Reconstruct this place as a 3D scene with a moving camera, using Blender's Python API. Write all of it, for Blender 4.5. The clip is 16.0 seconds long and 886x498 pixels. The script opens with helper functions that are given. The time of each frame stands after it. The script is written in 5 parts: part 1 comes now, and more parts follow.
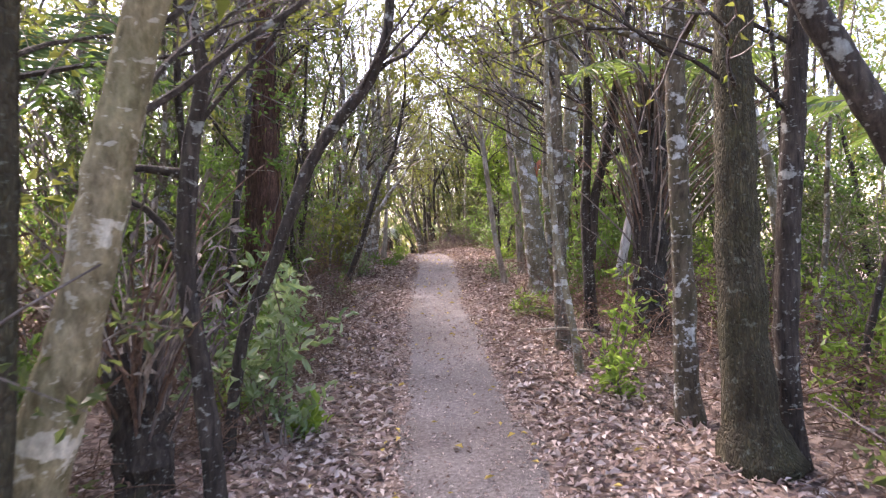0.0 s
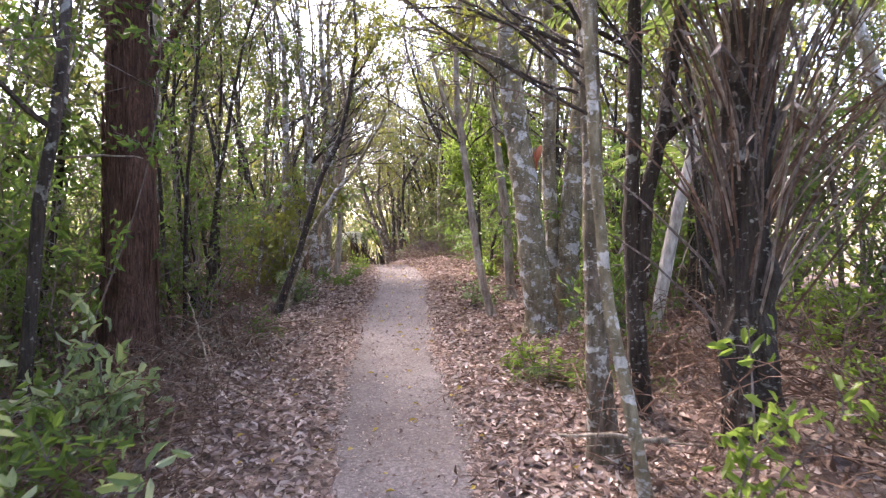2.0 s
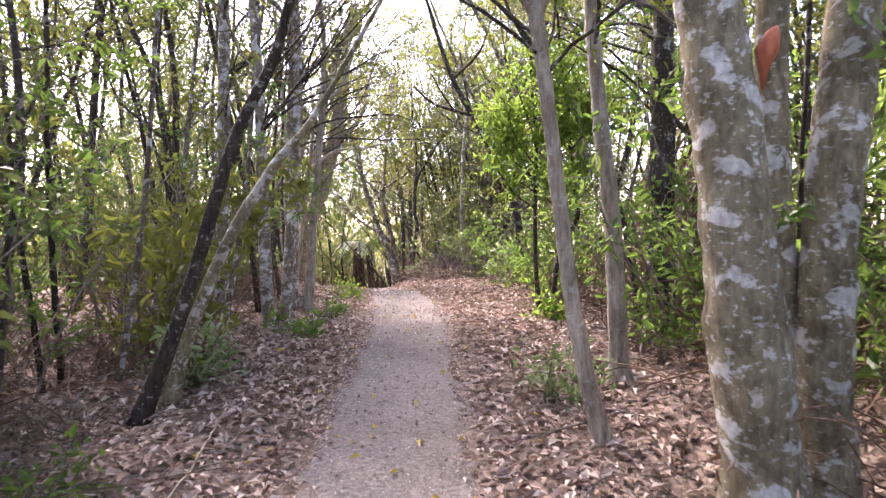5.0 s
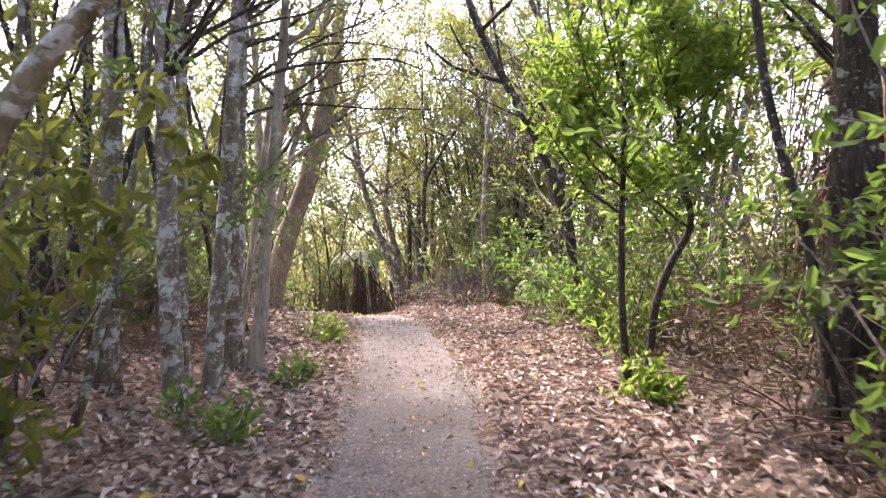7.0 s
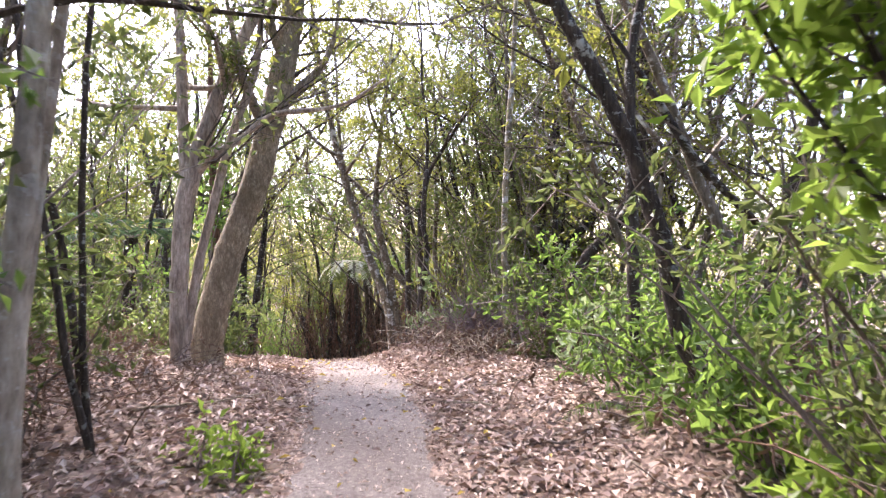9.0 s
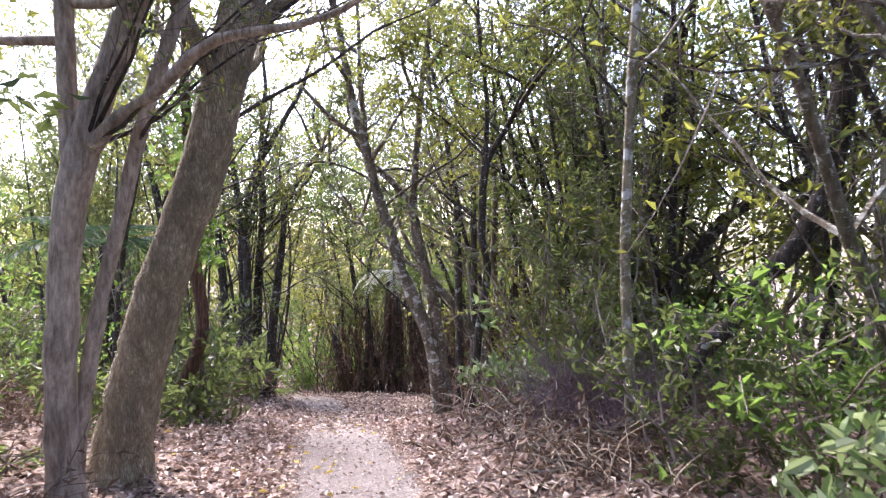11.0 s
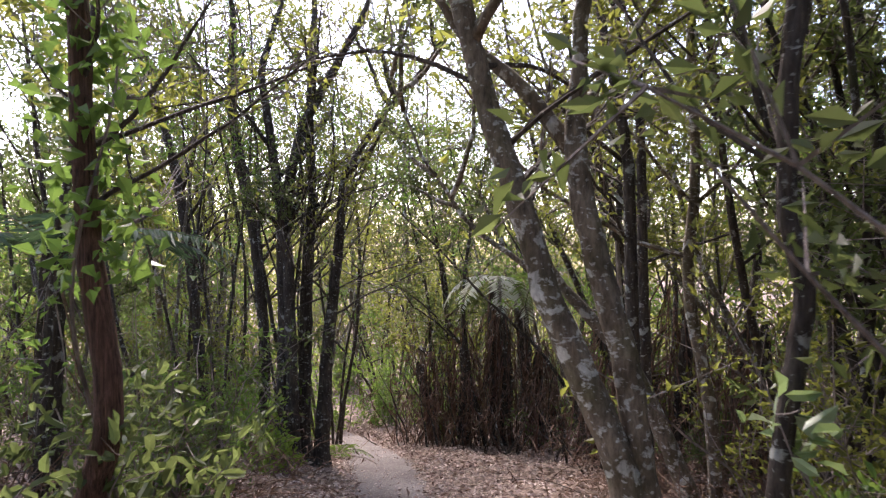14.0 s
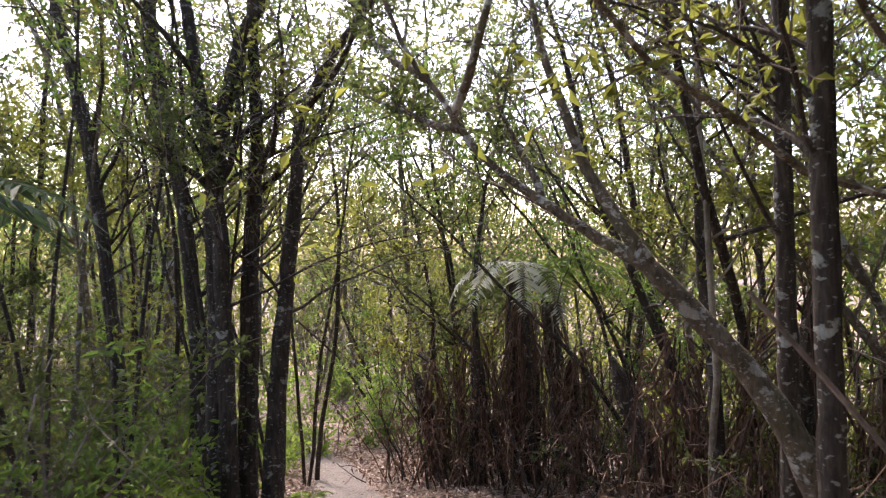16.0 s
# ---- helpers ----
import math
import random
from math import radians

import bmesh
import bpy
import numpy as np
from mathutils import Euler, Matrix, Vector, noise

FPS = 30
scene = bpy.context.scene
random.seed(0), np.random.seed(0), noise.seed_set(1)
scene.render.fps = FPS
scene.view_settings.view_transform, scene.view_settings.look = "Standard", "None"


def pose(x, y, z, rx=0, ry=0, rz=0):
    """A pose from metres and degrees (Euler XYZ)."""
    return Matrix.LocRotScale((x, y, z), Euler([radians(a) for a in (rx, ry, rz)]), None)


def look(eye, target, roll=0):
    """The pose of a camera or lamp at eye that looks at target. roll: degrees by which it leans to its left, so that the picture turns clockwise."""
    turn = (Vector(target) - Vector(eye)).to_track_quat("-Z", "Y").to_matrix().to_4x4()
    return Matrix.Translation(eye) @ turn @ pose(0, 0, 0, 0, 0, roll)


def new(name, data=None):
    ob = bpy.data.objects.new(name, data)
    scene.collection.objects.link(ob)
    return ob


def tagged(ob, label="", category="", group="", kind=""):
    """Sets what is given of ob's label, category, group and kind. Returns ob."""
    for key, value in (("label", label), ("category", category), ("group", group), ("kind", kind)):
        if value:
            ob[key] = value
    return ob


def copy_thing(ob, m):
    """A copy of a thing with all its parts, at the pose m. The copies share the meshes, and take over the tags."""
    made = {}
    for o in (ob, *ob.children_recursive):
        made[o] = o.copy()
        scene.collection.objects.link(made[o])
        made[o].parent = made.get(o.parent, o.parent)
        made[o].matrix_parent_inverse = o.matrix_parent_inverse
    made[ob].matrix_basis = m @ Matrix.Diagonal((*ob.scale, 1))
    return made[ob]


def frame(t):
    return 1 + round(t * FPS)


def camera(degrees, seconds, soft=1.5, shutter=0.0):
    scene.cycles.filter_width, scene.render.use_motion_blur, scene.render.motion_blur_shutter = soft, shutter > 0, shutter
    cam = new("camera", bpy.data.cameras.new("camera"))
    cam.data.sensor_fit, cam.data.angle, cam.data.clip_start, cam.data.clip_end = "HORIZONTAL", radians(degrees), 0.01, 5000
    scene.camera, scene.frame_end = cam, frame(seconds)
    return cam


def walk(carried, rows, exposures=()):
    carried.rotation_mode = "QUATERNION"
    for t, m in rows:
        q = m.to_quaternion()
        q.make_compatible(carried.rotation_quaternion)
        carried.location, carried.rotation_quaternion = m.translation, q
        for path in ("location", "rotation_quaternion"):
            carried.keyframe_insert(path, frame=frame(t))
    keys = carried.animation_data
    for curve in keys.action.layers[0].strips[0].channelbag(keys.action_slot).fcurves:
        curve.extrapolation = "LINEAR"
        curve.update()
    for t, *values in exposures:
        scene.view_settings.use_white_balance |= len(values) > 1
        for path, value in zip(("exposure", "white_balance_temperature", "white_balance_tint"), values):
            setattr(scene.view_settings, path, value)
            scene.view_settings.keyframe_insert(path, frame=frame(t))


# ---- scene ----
cam = camera(64.2, 16.0, soft=1.2, shutter=0.25)
PATH = [
    (0, (0.183, -0.042, 1.474), (0.15, 1.957, 1.439), -1.2),
    (0.5, (0.264, 0.747, 1.54), (0.234, 2.746, 1.507), -1.4),
    (1, (0.298, 1.497, 1.614), (0.263, 3.496, 1.581), -1.3),
    (1.5, (0.391, 2.232, 1.651), (0.415, 4.231, 1.617), -1.4),
    (2, (0.28, 3.028, 1.641), (0.317, 5.027, 1.607), -1.2),
    (2.5, (0.266, 3.744, 1.662), (0.307, 5.743, 1.629), -1.2),
    (3, (0.186, 4.525, 1.694), (0.218, 6.525, 1.66), -1.3),
    (3.5, (0.179, 5.274, 1.661), (0.21, 7.273, 1.632), -1.3),
    (4, (0.133, 6.05, 1.698), (0.16, 8.05, 1.675), -1.2),
    (4.5, (0.134, 6.822, 1.684), (0.155, 8.822, 1.672), -0.9),
    (4.7, (0.162, 7.204, 1.704), (0.17, 9.204, 1.694), -0.9),
    (6.8, (0.047, 10.395, 1.826), (0.027, 12.395, 1.832), 0.2),
    (7, (0.032, 10.715, 1.873), (0.008, 12.715, 1.883), 0.0),
    (7.5, (0.006, 11.477, 1.964), (-0.024, 13.477, 1.974), 0.1),
    (8, (0.046, 12.217, 2.012), (0.009, 14.217, 2.025), -0.0),
    (8.2, (0.042, 12.491, 2.024), (0.003, 14.491, 2.037), -0.0),
    (10.3, (-0.128, 16.132, 2.359), (-0.246, 18.129, 2.363), -0.0),
    (10.5, (-0.195, 16.399, 2.359), (-0.349, 18.393, 2.362), -0.1),
    (11, (-0.241, 17.06, 2.395), (-0.424, 19.052, 2.4), -0.3),
    (11.5, (-0.348, 17.76, 2.451), (-0.604, 19.743, 2.457), -0.4),
    (12, (-0.437, 18.457, 2.462), (-0.784, 20.426, 2.467), -0.7),
    (12.5, (-0.563, 19.201, 2.42), (-0.92, 21.169, 2.424), -0.9),
    (13, (-0.76, 19.952, 2.453), (-1.164, 21.911, 2.457), -0.6),
    (13.5, (-0.918, 20.773, 2.407), (-1.353, 22.725, 2.411), -0.5),
    (14, (-1.164, 21.492, 2.397), (-1.607, 23.442, 2.401), -0.6),
    (14.5, (-1.356, 22.211, 2.374), (-1.807, 24.16, 2.379), -0.6),
    (15, (-1.564, 22.905, 2.313), (-2.027, 24.851, 2.316), -0.6),
    (15.5, (-1.669, 23.563, 2.19), (-2.135, 25.508, 2.195), -0.9),
    (16, (-1.724, 24.286, 2.152), (-2.196, 26.229, 2.147), -1.0),
]
EXPOSURES = [(0.0, 2.85, 6650, 27), (4.5, 3.1, 6650, 27), (7.5, 3.1, 6850, 24), (10.5, 2.8, 6050, 24), (12.0, 2.45, 6100, 23), (13.5, 2.2, 6350, 22), (16.0, 2.2, 6750, 21)]
walk(cam, [(t, look(eye, target, roll)) for t, eye, target, roll in PATH], EXPOSURES)

# ---- light ----
world = bpy.data.worlds.new("sky")
scene.world = world
world.use_nodes = True
SUN_UP, SUN_TURN = radians(52), radians(-35)
wn = world.node_tree.nodes
sky = wn.new("ShaderNodeTexSky")
sky.sky_type, sky.sun_disc = "NISHITA", False
sky.sun_elevation, sky.sun_rotation = SUN_UP, SUN_TURN
sky.air_density, sky.dust_density, sky.ozone_density = 1.0, 2.5, 1.0
wn["Background"].inputs["Strength"].default_value = 0.15
world.node_tree.links.new(sky.outputs[0], wn["Background"].inputs["Color"])
sun = new("sun", bpy.data.lights.new("sun", "SUN"))
sun.data.energy, sun.data.angle, sun.data.color = 2.6, radians(14), (1.0, 0.94, 0.85)
way = Vector((math.sin(SUN_TURN) * math.cos(SUN_UP), math.cos(SUN_TURN) * math.cos(SUN_UP), math.sin(SUN_UP)))
sun.matrix_world = look(way * 50, (0, 0, 0))


# ---- materials ----
def material(name, rough=0.9):
    m = bpy.data.materials.new(name)
    m.use_nodes = True
    n, k = m.node_tree.nodes, m.node_tree.links
    b = n["Principled BSDF"]
    b.inputs["Roughness"].default_value = rough
    b.inputs["Specular IOR Level"].default_value = 0.25
    return m, n, k, b


def ramp(n, stops, interp="LINEAR"):
    r = n.new("ShaderNodeValToRGB")
    r.color_ramp.interpolation = interp
    el = r.color_ramp.elements
    while len(el) < len(stops):
        el.new(0.5)
    for e, (p, c) in zip(el, stops):
        e.position, e.color = p, (*c, 1)
    return r


def noise_tex(n, k, coord, scale, detail=4, rough=0.6, stretch=(1, 1, 1), distort=0.0):
    mp = n.new("ShaderNodeMapping")
    mp.inputs["Scale"].default_value = stretch
    k.new(coord, mp.inputs["Vector"])
    t = n.new("ShaderNodeTexNoise")
    t.inputs["Scale"].default_value, t.inputs["Detail"].default_value = scale, detail
    t.inputs["Roughness"].default_value, t.inputs["Distortion"].default_value = rough, distort
    k.new(mp.outputs[0], t.inputs["Vector"])
    return t.outputs["Fac"]


def mix(n, k, fac, a, b):
    x = n.new("ShaderNodeMix")
    x.data_type = "RGBA"
    for s, v in (("Factor", fac), ("A", a), ("B", b)):
        sock = [q for q in x.inputs if q.name == s and (q.type == "VALUE" if s == "Factor" else q.type == "RGBA")][0]
        if isinstance(v, (tuple, float)):
            sock.default_value = (*v, 1) if isinstance(v, tuple) else v
        else:
            k.new(v, sock)
    return [q for q in x.outputs if q.type == "RGBA"][0]


def bump(n, k, b, height, strength, dist):
    u = n.new("ShaderNodeBump")
    u.inputs["Strength"].default_value, u.inputs["Distance"].default_value = strength, dist
    k.new(height, u.inputs["Height"])
    k.new(u.outputs[0], b.inputs["Normal"])


def bark(name, base, dark, patch=None, amount=0.5, moss=0.0, ridges=(14, 14, 2), strength=0.7, bands=7.0, plates=0.0):
    """Bark: ridged grain, pale lichen blotches in level bands, green moss."""
    m, n, k, b = material(name, 0.92)
    co = n.new("ShaderNodeTexCoord").outputs["Object"]
    grain = noise_tex(n, k, co, 3.0, 6, 0.7, ridges)
    c = ramp(n, [(0.3, dark), (0.62, base), (0.85, tuple(min(1, v * 1.35) for v in base))])
    k.new(grain, c.inputs[0])
    col = c.outputs[0]
    if moss:
        f = noise_tex(n, k, co, 2.6, 5, 0.65)
        r = ramp(n, [(0.62 - moss * 0.25, (0, 0, 0)), (0.82 - moss * 0.2, (0.8, 0.8, 0.8))])
        k.new(f, r.inputs[0])
        col = mix(n, k, r.outputs[0], col, (0.085, 0.085, 0.03))
    if patch:
        f = noise_tex(n, k, co, bands, 6, 0.62, (1, 1, 1.3), 0.3)
        r = ramp(n, [(0.67 - amount * 0.2, (0, 0, 0)), (0.71 - amount * 0.19, (1, 1, 1))])
        k.new(f, r.inputs[0])
        flecks = ramp(n, [(0.64 - amount * 0.06, (0, 0, 0)), (0.69 - amount * 0.06, (0.8, 0.8, 0.8))])
        k.new(noise_tex(n, k, co, bands * 4, 3, 0.5, (1, 1, 1.5), 0.3), flecks.inputs[0])
        col = mix(n, k, flecks.outputs[0], col, tuple(v * 0.8 for v in patch))
        tone = ramp(n, [(0.3, tuple(v * 0.7 for v in patch)), (0.7, patch)])
        k.new(noise_tex(n, k, co, 40, 3), tone.inputs[0])
        col = mix(n, k, r.outputs[0], col, tone.outputs[0])
    height = grain
    worn = ramp(n, [(0.36, (0.5, 0.47, 0.44)), (0.6, (1.15, 1.15, 1.15))])
    k.new(noise_tex(n, k, co, 4.5, 4, 0.6, (1, 1, 0.7), 0.6), worn.inputs[0])
    shade = n.new("ShaderNodeMix")
    shade.data_type, shade.blend_type = "RGBA", "MULTIPLY"
    shade.inputs[0].default_value = 0.75
    k.new(col, shade.inputs[6])
    k.new(worn.outputs[0], shade.inputs[7])
    col = shade.outputs[2]
    fine = ramp(n, [(0.35, tuple(v * 0.55 for v in dark)), (0.6, (1, 1, 1))])
    k.new(noise_tex(n, k, co, 30, 5, 0.75, (1, 1, 0.35)), fine.inputs[0])
    both = n.new("ShaderNodeMix")
    both.data_type, both.blend_type = "RGBA", "MULTIPLY"
    both.inputs[0].default_value = 0.38
    k.new(col, both.inputs[6])
    k.new(fine.outputs[0], both.inputs[7])
    col = both.outputs[2]
    if plates:
        mp = n.new("ShaderNodeMapping")
        mp.inputs["Scale"].default_value = (1, 1, 0.26)
        k.new(co, mp.inputs["Vector"])
        v = n.new("ShaderNodeTexVoronoi")
        v.feature = "DISTANCE_TO_EDGE"
        v.inputs["Scale"].default_value = plates
        warp = n.new("ShaderNodeVectorMath")
        warp.operation = "MULTIPLY_ADD"
        warp.inputs[1].default_value = (0.03, 0.03, 0.03)
        wn_ = n.new("ShaderNodeTexNoise")
        wn_.inputs["Scale"].default_value = 25
        k.new(mp.outputs[0], wn_.inputs["Vector"])
        k.new(wn_.outputs["Color"], warp.inputs[0])
        k.new(mp.outputs[0], warp.inputs[2])
        k.new(warp.outputs[0], v.inputs["Vector"])
        r = ramp(n, [(0.0, (0.35, 0.35, 0.35)), (0.3, (1, 1, 1))])
        k.new(v.outputs["Distance"], r.inputs[0])
        col = mix(n, k, r.outputs[0], dark, col)
        height = r.outputs[0]
    k.new(col, b.inputs["Base Color"])
    bump(n, k, b, height, strength, 0.035)
    return m


bark_mossy = bark("bark_mossy", (0.15, 0.125, 0.075), (0.045, 0.038, 0.025), (0.30, 0.32, 0.24), 0.2, 0.55, (14, 14, 2), 0.8, 9, 75)
bark_dark = bark("bark_dark", (0.10, 0.08, 0.065), (0.025, 0.02, 0.017), (0.42, 0.43, 0.39), 0.34, 0.15)
bark_lichen = bark("bark_lichen", (0.33, 0.285, 0.19), (0.13, 0.105, 0.065), (0.70, 0.69, 0.65), 0.62, 0.35, (8, 8, 3), 0.4)
bark_pale = bark("bark_pale", (0.46, 0.41, 0.34), (0.21, 0.17, 0.135), (0.55, 0.53, 0.48), 0.45, 0.1, (10, 10, 2), 0.5)
bark_shaggy = bark("bark_shaggy", (0.24, 0.135, 0.10), (0.03, 0.018, 0.013), None, 0, 0.0, (26, 26, 1.2), 1.0)
bark_ridged = bark("bark_ridged", (0.60, 0.52, 0.39), (0.19, 0.155, 0.105), None, 0, 0.2, (9, 9, 4), 0.8, 7, 62)
bark_twin = bark("bark_twin", (0.24, 0.195, 0.145), (0.07, 0.055, 0.04), (0.62, 0.62, 0.57), 0.55, 0.5, (10, 10, 3), 0.6)
bark_blotch = bark("bark_blotch", (0.40, 0.33, 0.20), (0.14, 0.11, 0.06), (0.66, 0.60, 0.47), 0.6, 0.6, (7, 7, 3), 0.5, 5.0)
bark_white = bark("bark_white", (0.31, 0.26, 0.20), (0.11, 0.088, 0.065), (0.74, 0.74, 0.71), 0.78, 0.2, (8, 8, 3), 0.5, 6.0)
bark_ringed = bark("bark_ringed", (0.16, 0.13, 0.09), (0.05, 0.04, 0.028), (0.62, 0.63, 0.60), 0.5, 0.5, (8, 8, 3), 0.5, 6.0)
bark_pink = bark("bark_pink", (0.62, 0.52, 0.435), (0.21, 0.16, 0.125), (0.5, 0.44, 0.38), 0.25, 0.15, (12, 12, 2.5), 0.9)
bark_bleached = bark("bark_bleached", (0.68, 0.64, 0.58), (0.34, 0.29, 0.24), None, 0, 0.05, (9, 9, 2), 0.4)
bark_twig = bark("bark_twig", (0.30, 0.25, 0.225), (0.11, 0.088, 0.078))
dead_wood = bark("dead_wood", (0.42, 0.36, 0.28), (0.20, 0.165, 0.125), None, 0, 0, (10, 10, 10))
dead_frond = bark("dead_frond", (0.27, 0.175, 0.125), (0.09, 0.055, 0.04), None, 0, 0, (5, 5, 5))


def leaf(name, tones, through_tone, rough=0.5, share=0.45):
    """Leaves: a tone for every leaf of its own, and light that shines through."""
    m, n, k, b = material(name, rough)
    g = n.new("ShaderNodeNewGeometry")
    r = ramp(n, [(i / max(1, len(tones) - 1), c) for i, c in enumerate(tones)])
    k.new(g.outputs["Random Per Island"], r.inputs[0])
    k.new(r.outputs[0], b.inputs["Base Color"])
    t = n.new("ShaderNodeBsdfTranslucent")
    k.new(mix(n, k, 0.6, r.outputs[0], through_tone), t.inputs["Color"])
    s = n.new("ShaderNodeMixShader")
    s.inputs[0].default_value = share
    k.new(b.outputs[0], s.inputs[1])
    k.new(t.outputs[0], s.inputs[2])
    k.new(s.outputs[0], n["Material Output"].inputs["Surface"])
    return m


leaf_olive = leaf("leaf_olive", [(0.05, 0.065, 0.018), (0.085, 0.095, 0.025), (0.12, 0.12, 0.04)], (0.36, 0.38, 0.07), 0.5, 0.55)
leaf_dark = leaf("leaf_dark", [(0.035, 0.05, 0.02), (0.06, 0.08, 0.03), (0.095, 0.105, 0.045)], (0.20, 0.25, 0.07), 0.4, 0.5)
leaf_green = leaf("leaf_green", [(0.04, 0.08, 0.02), (0.065, 0.12, 0.03), (0.10, 0.15, 0.045)], (0.26, 0.40, 0.07), 0.4, 0.5)
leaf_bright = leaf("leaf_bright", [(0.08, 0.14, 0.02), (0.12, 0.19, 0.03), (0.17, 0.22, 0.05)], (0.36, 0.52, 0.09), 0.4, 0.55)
leaf_pale = leaf("leaf_pale", [(0.10, 0.16, 0.06), (0.16, 0.23, 0.10), (0.36, 0.40, 0.28)], (0.34, 0.44, 0.16), 0.35, 0.4)
fern_green = leaf("fern_green", [(0.05, 0.09, 0.025), (0.08, 0.13, 0.04)], (0.30, 0.40, 0.08), 0.5, 0.5)
fern_dark = leaf("fern_dark", [(0.025, 0.05, 0.025), (0.045, 0.08, 0.04)], (0.10, 0.16, 0.06), 0.5, 0.4)
fern_silver = leaf("fern_silver", [(0.55, 0.56, 0.48), (0.72, 0.72, 0.62)], (0.6, 0.6, 0.5), 0.5, 0.3)
litter = leaf("litter", [(0.09, 0.058, 0.05), (0.19, 0.13, 0.11), (0.34, 0.255, 0.22), (0.48, 0.385, 0.335), (0.58, 0.50, 0.44)], (0.4, 0.25, 0.15), 0.7, 0.1)
crumb = leaf("leaf_crumb", [(0.27, 0.215, 0.185), (0.40, 0.34, 0.30), (0.52, 0.45, 0.40)], (0.4, 0.3, 0.2), 0.7, 0.1)
litter_dark = leaf("litter_dark", [(0.08, 0.05, 0.036), (0.18, 0.12, 0.09)], (0.3, 0.18, 0.1), 0.7, 0.15)
litter_yellow = leaf("litter_yellow", [(0.42, 0.30, 0.06), (0.5, 0.38, 0.10)], (0.5, 0.4, 0.1), 0.6, 0.15)

scar, n_, k_, b_ = material("red_wood", 0.7)
co_ = n_.new("ShaderNodeTexCoord").outputs["Object"]
r_ = ramp(n_, [(0.3, (0.30, 0.08, 0.04)), (0.7, (0.55, 0.18, 0.10))])
k_.new(noise_tex(n_, k_, co_, 30, 4, 0.6, (1, 1, 0.3)), r_.inputs[0])
k_.new(r_.outputs[0], b_.inputs["Base Color"])


def earth(name, stops, fine, speck, relief):
    m, n, k, b = material(name, 0.95)
    co = n.new("ShaderNodeTexCoord").outputs["Object"]
    r = ramp(n, stops)
    k.new(noise_tex(n, k, co, fine, 8, 0.75), r.inputs[0])
    big = ramp(n, [(0.35, (0.65, 0.62, 0.6)), (0.65, (1.1, 1.1, 1.1))])
    k.new(noise_tex(n, k, co, 0.9, 4), big.inputs[0])
    mul = n.new("ShaderNodeMix")
    mul.data_type, mul.blend_type = "RGBA", "MULTIPLY"
    mul.inputs[0].default_value = 1.0
    k.new(r.outputs[0], mul.inputs[6])
    k.new(big.outputs[0], mul.inputs[7])
    v = n.new("ShaderNodeTexVoronoi")
    v.inputs["Scale"].default_value = speck
    k.new(co, v.inputs["Vector"])
    sr = ramp(n, [(0.08, (0.6, 0.6, 0.6)), (0.22, (0, 0, 0))])
    k.new(v.outputs["Distance"], sr.inputs[0])
    k.new(mix(n, k, sr.outputs[0], mul.outputs[2], (0.40, 0.36, 0.32)), b.inputs["Base Color"])
    bump(n, k, b, noise_tex(n, k, co, fine * 1.3, 6, 0.7), relief, 0.02)
    return m


def mould(m):
    """Leaf-sized flakes of differing tone over the soil."""
    n, k = m.node_tree.nodes, m.node_tree.links
    co = n.new("ShaderNodeTexCoord").outputs["Object"]
    wob = n.new("ShaderNodeTexNoise")
    wob.inputs["Scale"].default_value = 14
    k.new(co, wob.inputs["Vector"])
    add = n.new("ShaderNodeVectorMath")
    add.operation = "MULTIPLY_ADD"
    add.inputs[1].default_value = (0.12, 0.12, 0.12)
    k.new(wob.outputs["Color"], add.inputs[0])
    k.new(co, add.inputs[2])
    v = n.new("ShaderNodeTexVoronoi")
    v.inputs["Scale"].default_value = 21
    k.new(add.outputs[0], v.inputs["Vector"])
    r = ramp(n, [(0.15, (0.06, 0.042, 0.034)), (0.5, (0.18, 0.125, 0.10)), (0.85, (0.36, 0.27, 0.22))])
    sep = n.new("ShaderNodeSeparateColor")
    k.new(v.outputs["Color"], sep.inputs[0])
    k.new(sep.outputs[0], r.inputs[0])
    b = n["Principled BSDF"]
    old = b.inputs["Base Color"].links[0].from_socket
    k.new(mix(n, k, 0.65, old, r.outputs[0]), b.inputs["Base Color"])
    return m


soil = earth("soil", [(0.3, (0.05, 0.034, 0.027)), (0.5, (0.13, 0.09, 0.072)), (0.72, (0.29, 0.215, 0.175))], 26, 38, 0.9)
mould(soil)
gravel = earth("gravel", [(0.34, (0.09, 0.075, 0.07)), (0.5, (0.185, 0.16, 0.148)), (0.66, (0.33, 0.295, 0.275))], 40, 55, 1.0)

# ---- the lie of the land ----
LINE_Y = [-60, -10, 0, 4, 5.7, 7.9, 9.3, 11, 15, 17, 18.7, 21, 22, 23, 26.5, 31.3, 34.8, 40, 50, 70]
LINE_X = [1.0, 0.8, 0.45, 0.28, 0.15, 0.06, -0.08, -0.12, -0.2, -0.4, -0.62, -1.05, -1.36, -1.65, -2.5, -4.4, -6.2, -9.5, -18, -40]
RISE_Y = [-60, -10, 0, 4.93, 9.3, 11.4, 14.9, 16, 17, 18.5, 20, 21.3, 22.2, 23.7, 26.6, 28.5, 30.6, 32.5, 34, 36.2, 38, 42, 60, 300]
RISE_Z = [-3.2, -0.7, -0.25, 0.12, 0.45, 0.65, 0.90, 0.98, 1.02, 1.03, 1.0, 0.93, 0.86, 0.65, 0.14, -0.18, -0.45, -0.84, -1.15, -1.6, -1.85, -2.3, -3.4, -8]
fine_y = np.arange(-60, 120, 0.25)
kern = np.hanning(9) / np.hanning(9).sum()
